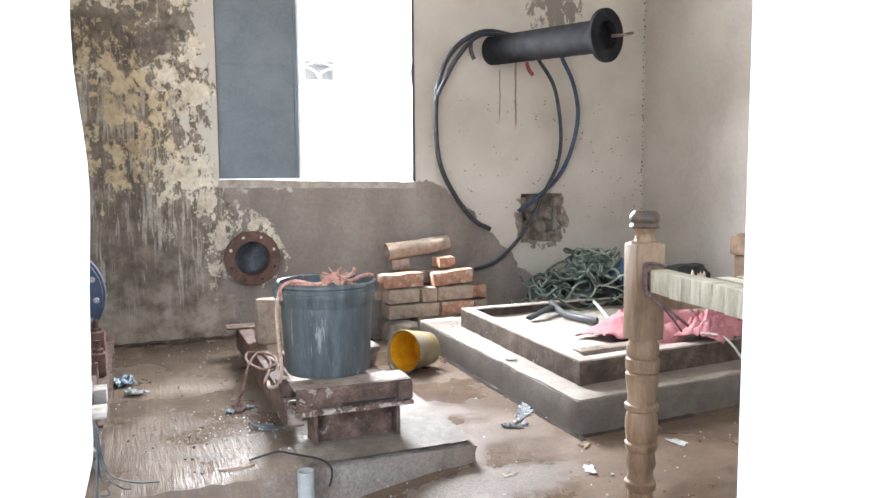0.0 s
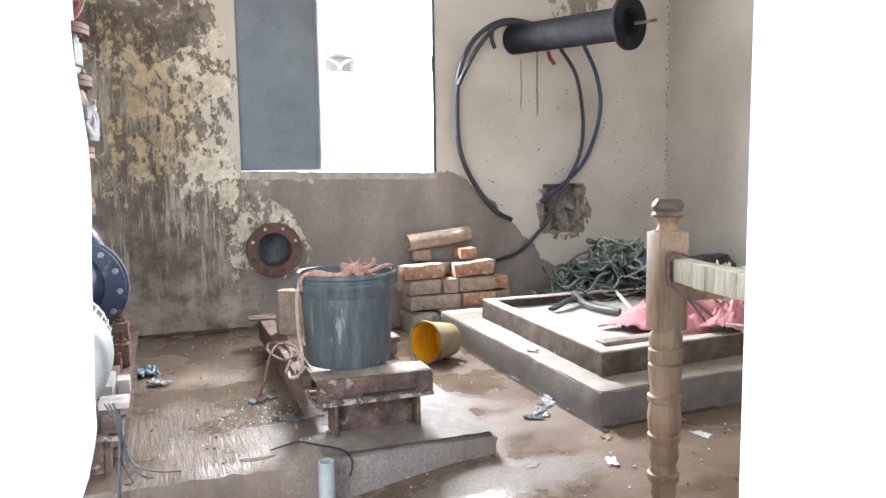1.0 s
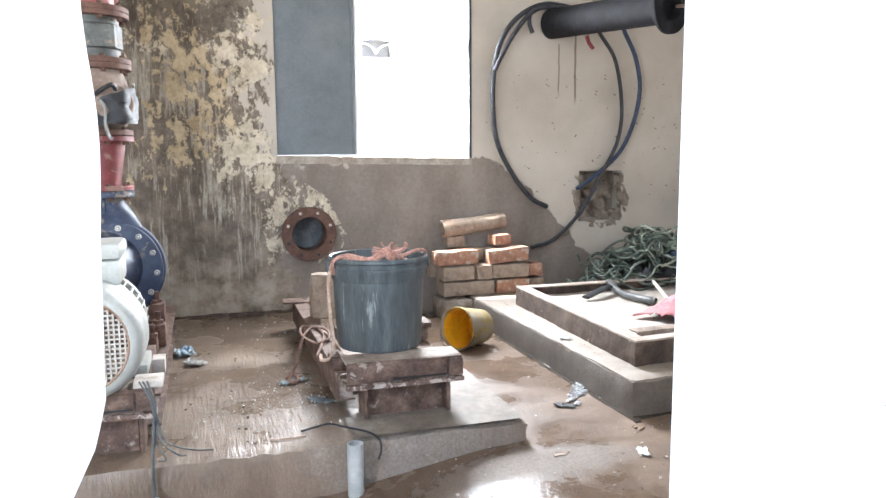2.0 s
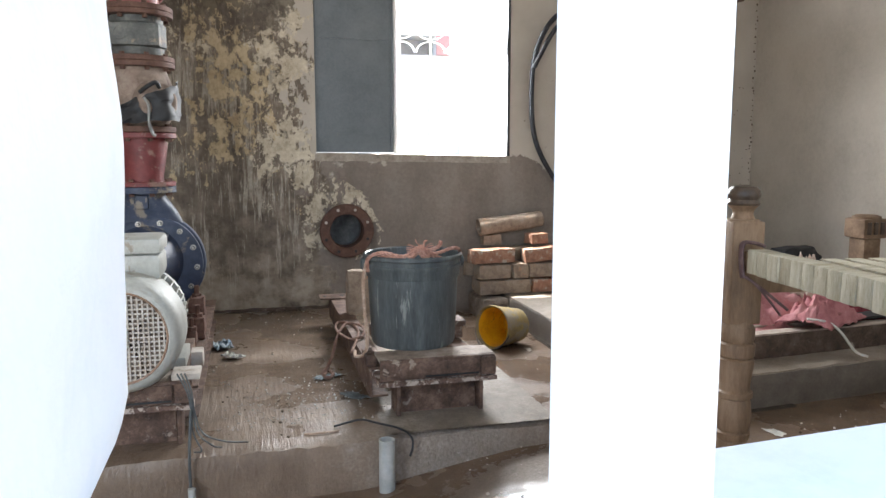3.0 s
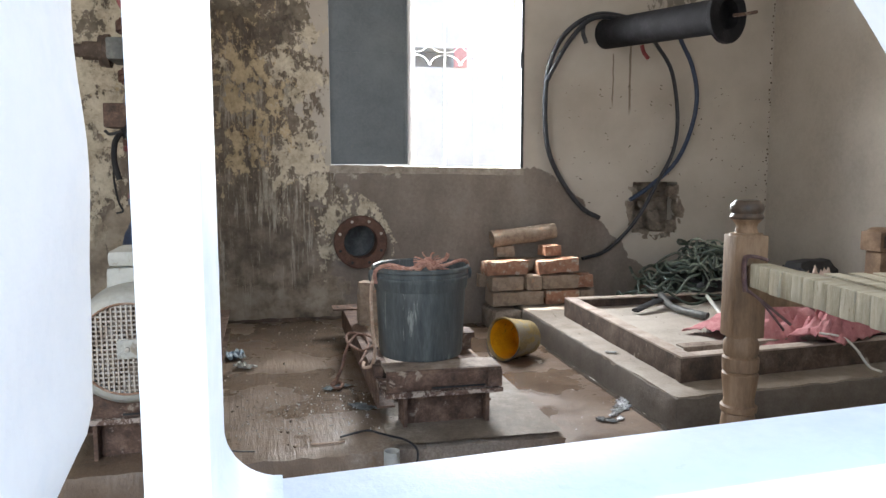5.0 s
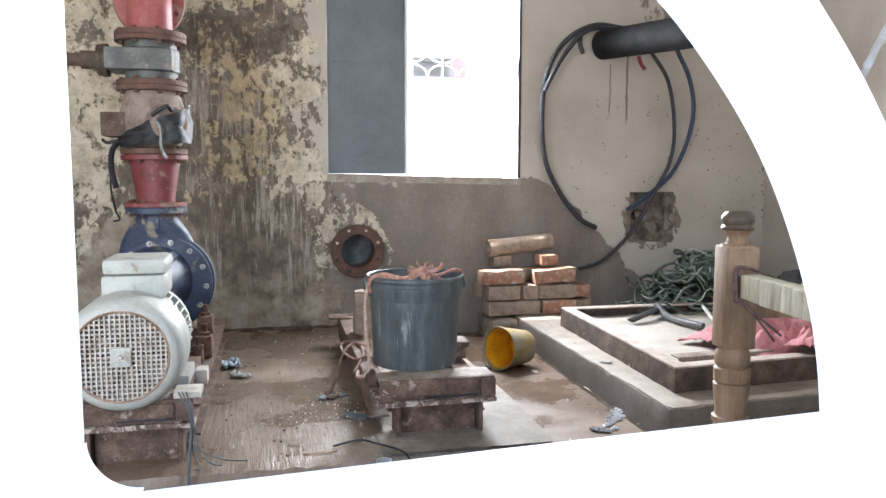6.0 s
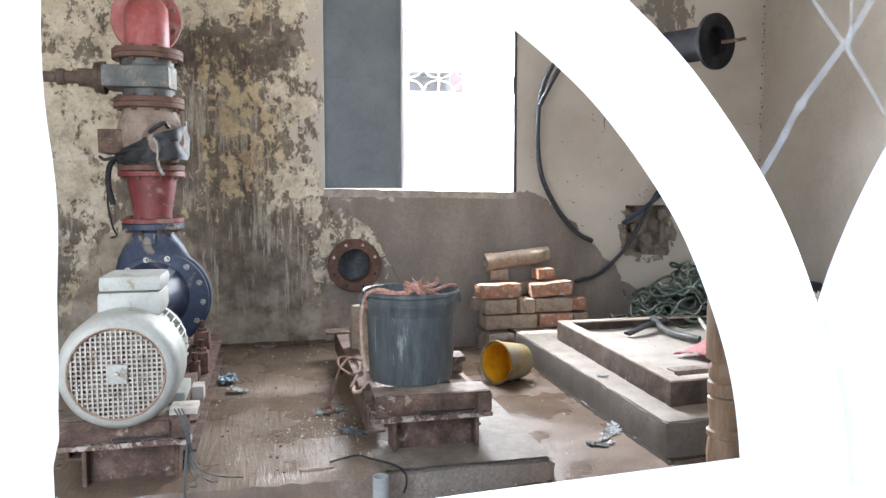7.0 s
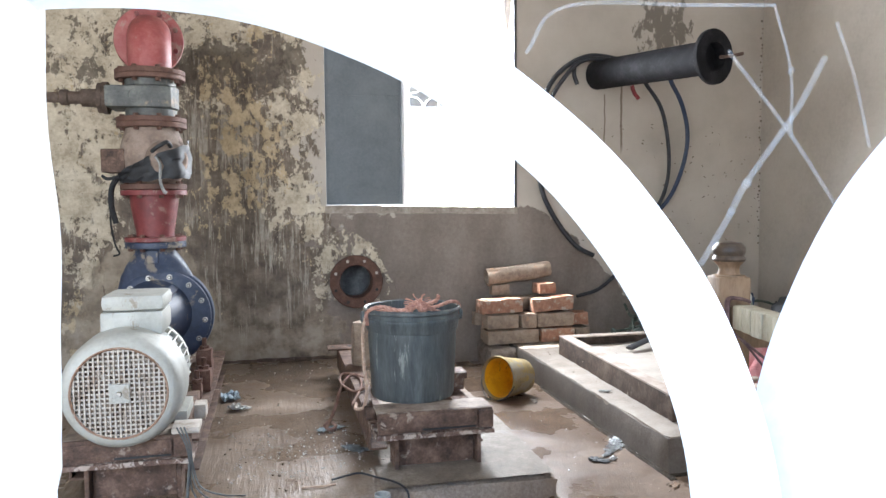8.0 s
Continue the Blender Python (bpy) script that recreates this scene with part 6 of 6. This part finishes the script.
for name, mat, label, n, region, zz in (
    ("grit", M_PADS, "pale grit and mortar crumbs on the floor", 170, (0.2, 2.0, 1.3, 2.15), 0.0),
    ("grit", M_PADS, "pale wet crumbs on the plinth", 150, (-0.5, 0.05, 2.2, 3.9), 0.067),
    # Specks of white stand in for reflections on the wet surfaces.
    ("glint_specks", M_GLINT, "white specks painted for wet glints on the brushed plinth", 420, (-0.45, 0.02, 2.25, 2.75), 0.068),
    ("glint_specks", M_GLINT, "white specks painted for wet glints on the muddy floor", 34, (0.6, 0.95, 2.2, 3.2), 0.0),
    ("crumbs", M_MUD, "dark crumbs on plinth and floor", 160, (-0.45, 0.1, 2.15, 3.9), 0.067),
    ("crumbs", M_MUD, "dark crumbs on the muddy floor", 120, (0.6, 1.9, 1.2, 2.15), 0.0),
    ("crumbs", M_RUBBLE, "crumbs of concrete on the platform", 110, (1.0, 2.3, 2.3, 3.9), 0.127),
):
    bm = bmesh.new()
    for k in range(n):
        x, y = random.uniform(*region[:2]), random.uniform(*region[2:])
        s = random.uniform(0.0012, 0.003) * random.choice((0.6, 1, 1, 1.7)) * (0.5 if mat is M_GLINT else 0.75)
        z = zz + (0.046 if zz > 0.12 and X0 < x < X1 and Y0 < y < Y1 else 0.0)
        verts_box(bm, -s, s * random.uniform(0.5, 1.4), -s, s, -s * 0.4, s * 0.7, 0, pose(x, y, z + s * 0.3, random.uniform(-20, 20), random.uniform(-20, 20), random.uniform(0, 180)))
    lone(name, bm, mat, label, "grit", kind="stuff", smooth=False)

bm = bmesh.new()
rough_box(bm, 0.967, 0.992, 2.12, 3.35, -0.01, 0.0045, 0.02, 0.003, 25)
rough_box(bm, 0.98, 1.5, 2.14, 2.175, -0.01, 0.003, 0.025, 0.003, 25)
askew(bm, 0.985, 2.165, BACK)
lone("water_seam", bm, M_WATER, "thin seam of water along the platform foot", "water", kind="stuff")

# ---- near grille at the outer face of the window ----
GY0, GY1 = 0.092, 0.1112
near = thing("near_grille", (-0.18, 0.1, 0.84), "white painted steel window grille with curved bars", "grille")
near["kind"] = "structure"
bm = bmesh.new()
verts_box(bm, -0.3043, -0.2976, GY0, GY1, 0.60, 1.40, 0.0008)
part("upright", bm, M_GRILLE, near)
bm = bmesh.new()
verts_box(bm, -0.2975, 0.47, GY0 + 0.0007, GY1 + 0.0007, -0.024, 0.0, 0.0008, Matrix.Translation((0, 0, 0.8506)) @ pose(-0.24, 0, 0, 0, -2.04, 0) @ Matrix.Translation((0.24, 0, 0)))
part("lower_rail", bm, M_GRILLE, near)


bm = bmesh.new()
prof = [(-0.2978, 0.8484), (-0.2906, 0.8488)] + [(-0.2906 - 0.0072 * math.sin(a), 0.8561 - 0.0072 * math.cos(a)) for a in [i * math.pi / 20 for i in range(11)]]
rows2 = [[bm.verts.new((x, y, z)) for x, z in prof] for y in (GY0 + 0.0011, GY1 + 0.0011)]
bm.faces.new(rows2[0])
bm.faces.new(rows2[1][::-1])
for k in range(len(prof)):
    q = (k + 1) % len(prof)
    bm.faces.new((rows2[0][k], rows2[0][q], rows2[1][q], rows2[1][k]))
part("corner_weld", bm, M_GRILLE, near, "rounded white corner weld")


def arc_bar(cx, cz, r0, r1, a0, a1, dy=0.0):
    bm = bmesh.new()
    n = 48
    prev = None
    for k in range(n + 1):
        a = radians(a0 + (a1 - a0) * k / n)
        c, s = math.cos(a), math.sin(a)
        w = 0.0006 * noise.noise(Vector((a * 4, cx, 1)))
        row = [bm.verts.new((cx + r * c, y + dy, cz + r * s)) for r, y in ((r0 + w, GY0), (r1 + w, GY0), (r1 + w, GY1), (r0 + w, GY1))]
        if prev:
            for i in range(4):
                j = (i + 1) % 4
                bm.faces.new((prev[i], prev[j], row[j], row[i]))
        else:
            bm.faces.new(row)
        prev = row
    bm.faces.new(prev[::-1])
    return bm


part("curved_bar", arc_bar(-0.2851, 0.843, 0.1037, 0.1106, 3, 98), M_GRILLE, near)
part("curved_bar", arc_bar(-0.0648, 0.8524, 0.086, 0.1064, 66, 180, -0.0009), M_GRILLE, near, "broad curved leaf bar")

# cobweb behind the curved bars
bm = bmesh.new()
WEB = [
    (0.00065, [(-0.1754, 0.9015), (-0.1693, 0.9111), (-0.165, 0.9183), (-0.1536, 0.9335), (-0.1467, 0.9451)]),
    (0.0004, [(-0.1697, 0.9457), (-0.1545, 0.9285), (-0.1429, 0.9134)]),
    (0.0004, [(-0.2139, 0.9436), (-0.2057, 0.9529), (-0.1763, 0.9545), (-0.1593, 0.9553)]),
    (0.00035, [(-0.1441, 0.9525), (-0.139, 0.941), (-0.1347, 0.9262)]),
    (0.0003, [(-0.1593, 0.9553), (-0.1549, 0.9421), (-0.1545, 0.9285)]),
]
for r, line in WEB:
    tube(bm, [(x, 0.12 + 0.0008 * noise.noise(Vector((x * 400, z * 400, 1))), z) for x, z in line], r, 6, 6)
web = lone("cobweb", bm, M_SILK, "dusty cobweb strung behind the grille", "cobweb", kind="stuff")
for x, z, r in ((-0.1549, 0.9421, 0.0008), (-0.165, 0.9183, 0.0011), (-0.1685, 0.9125, 0.0009)):
    bm = bmesh.new()
    bmesh.ops.create_icosphere(bm, subdivisions=2, radius=r, matrix=Matrix.Translation((x, 0.12, z)))
    lone("web_dust", bm, M_SILK, "tuft of dust caught in the cobweb", "dust", kind="stuff")
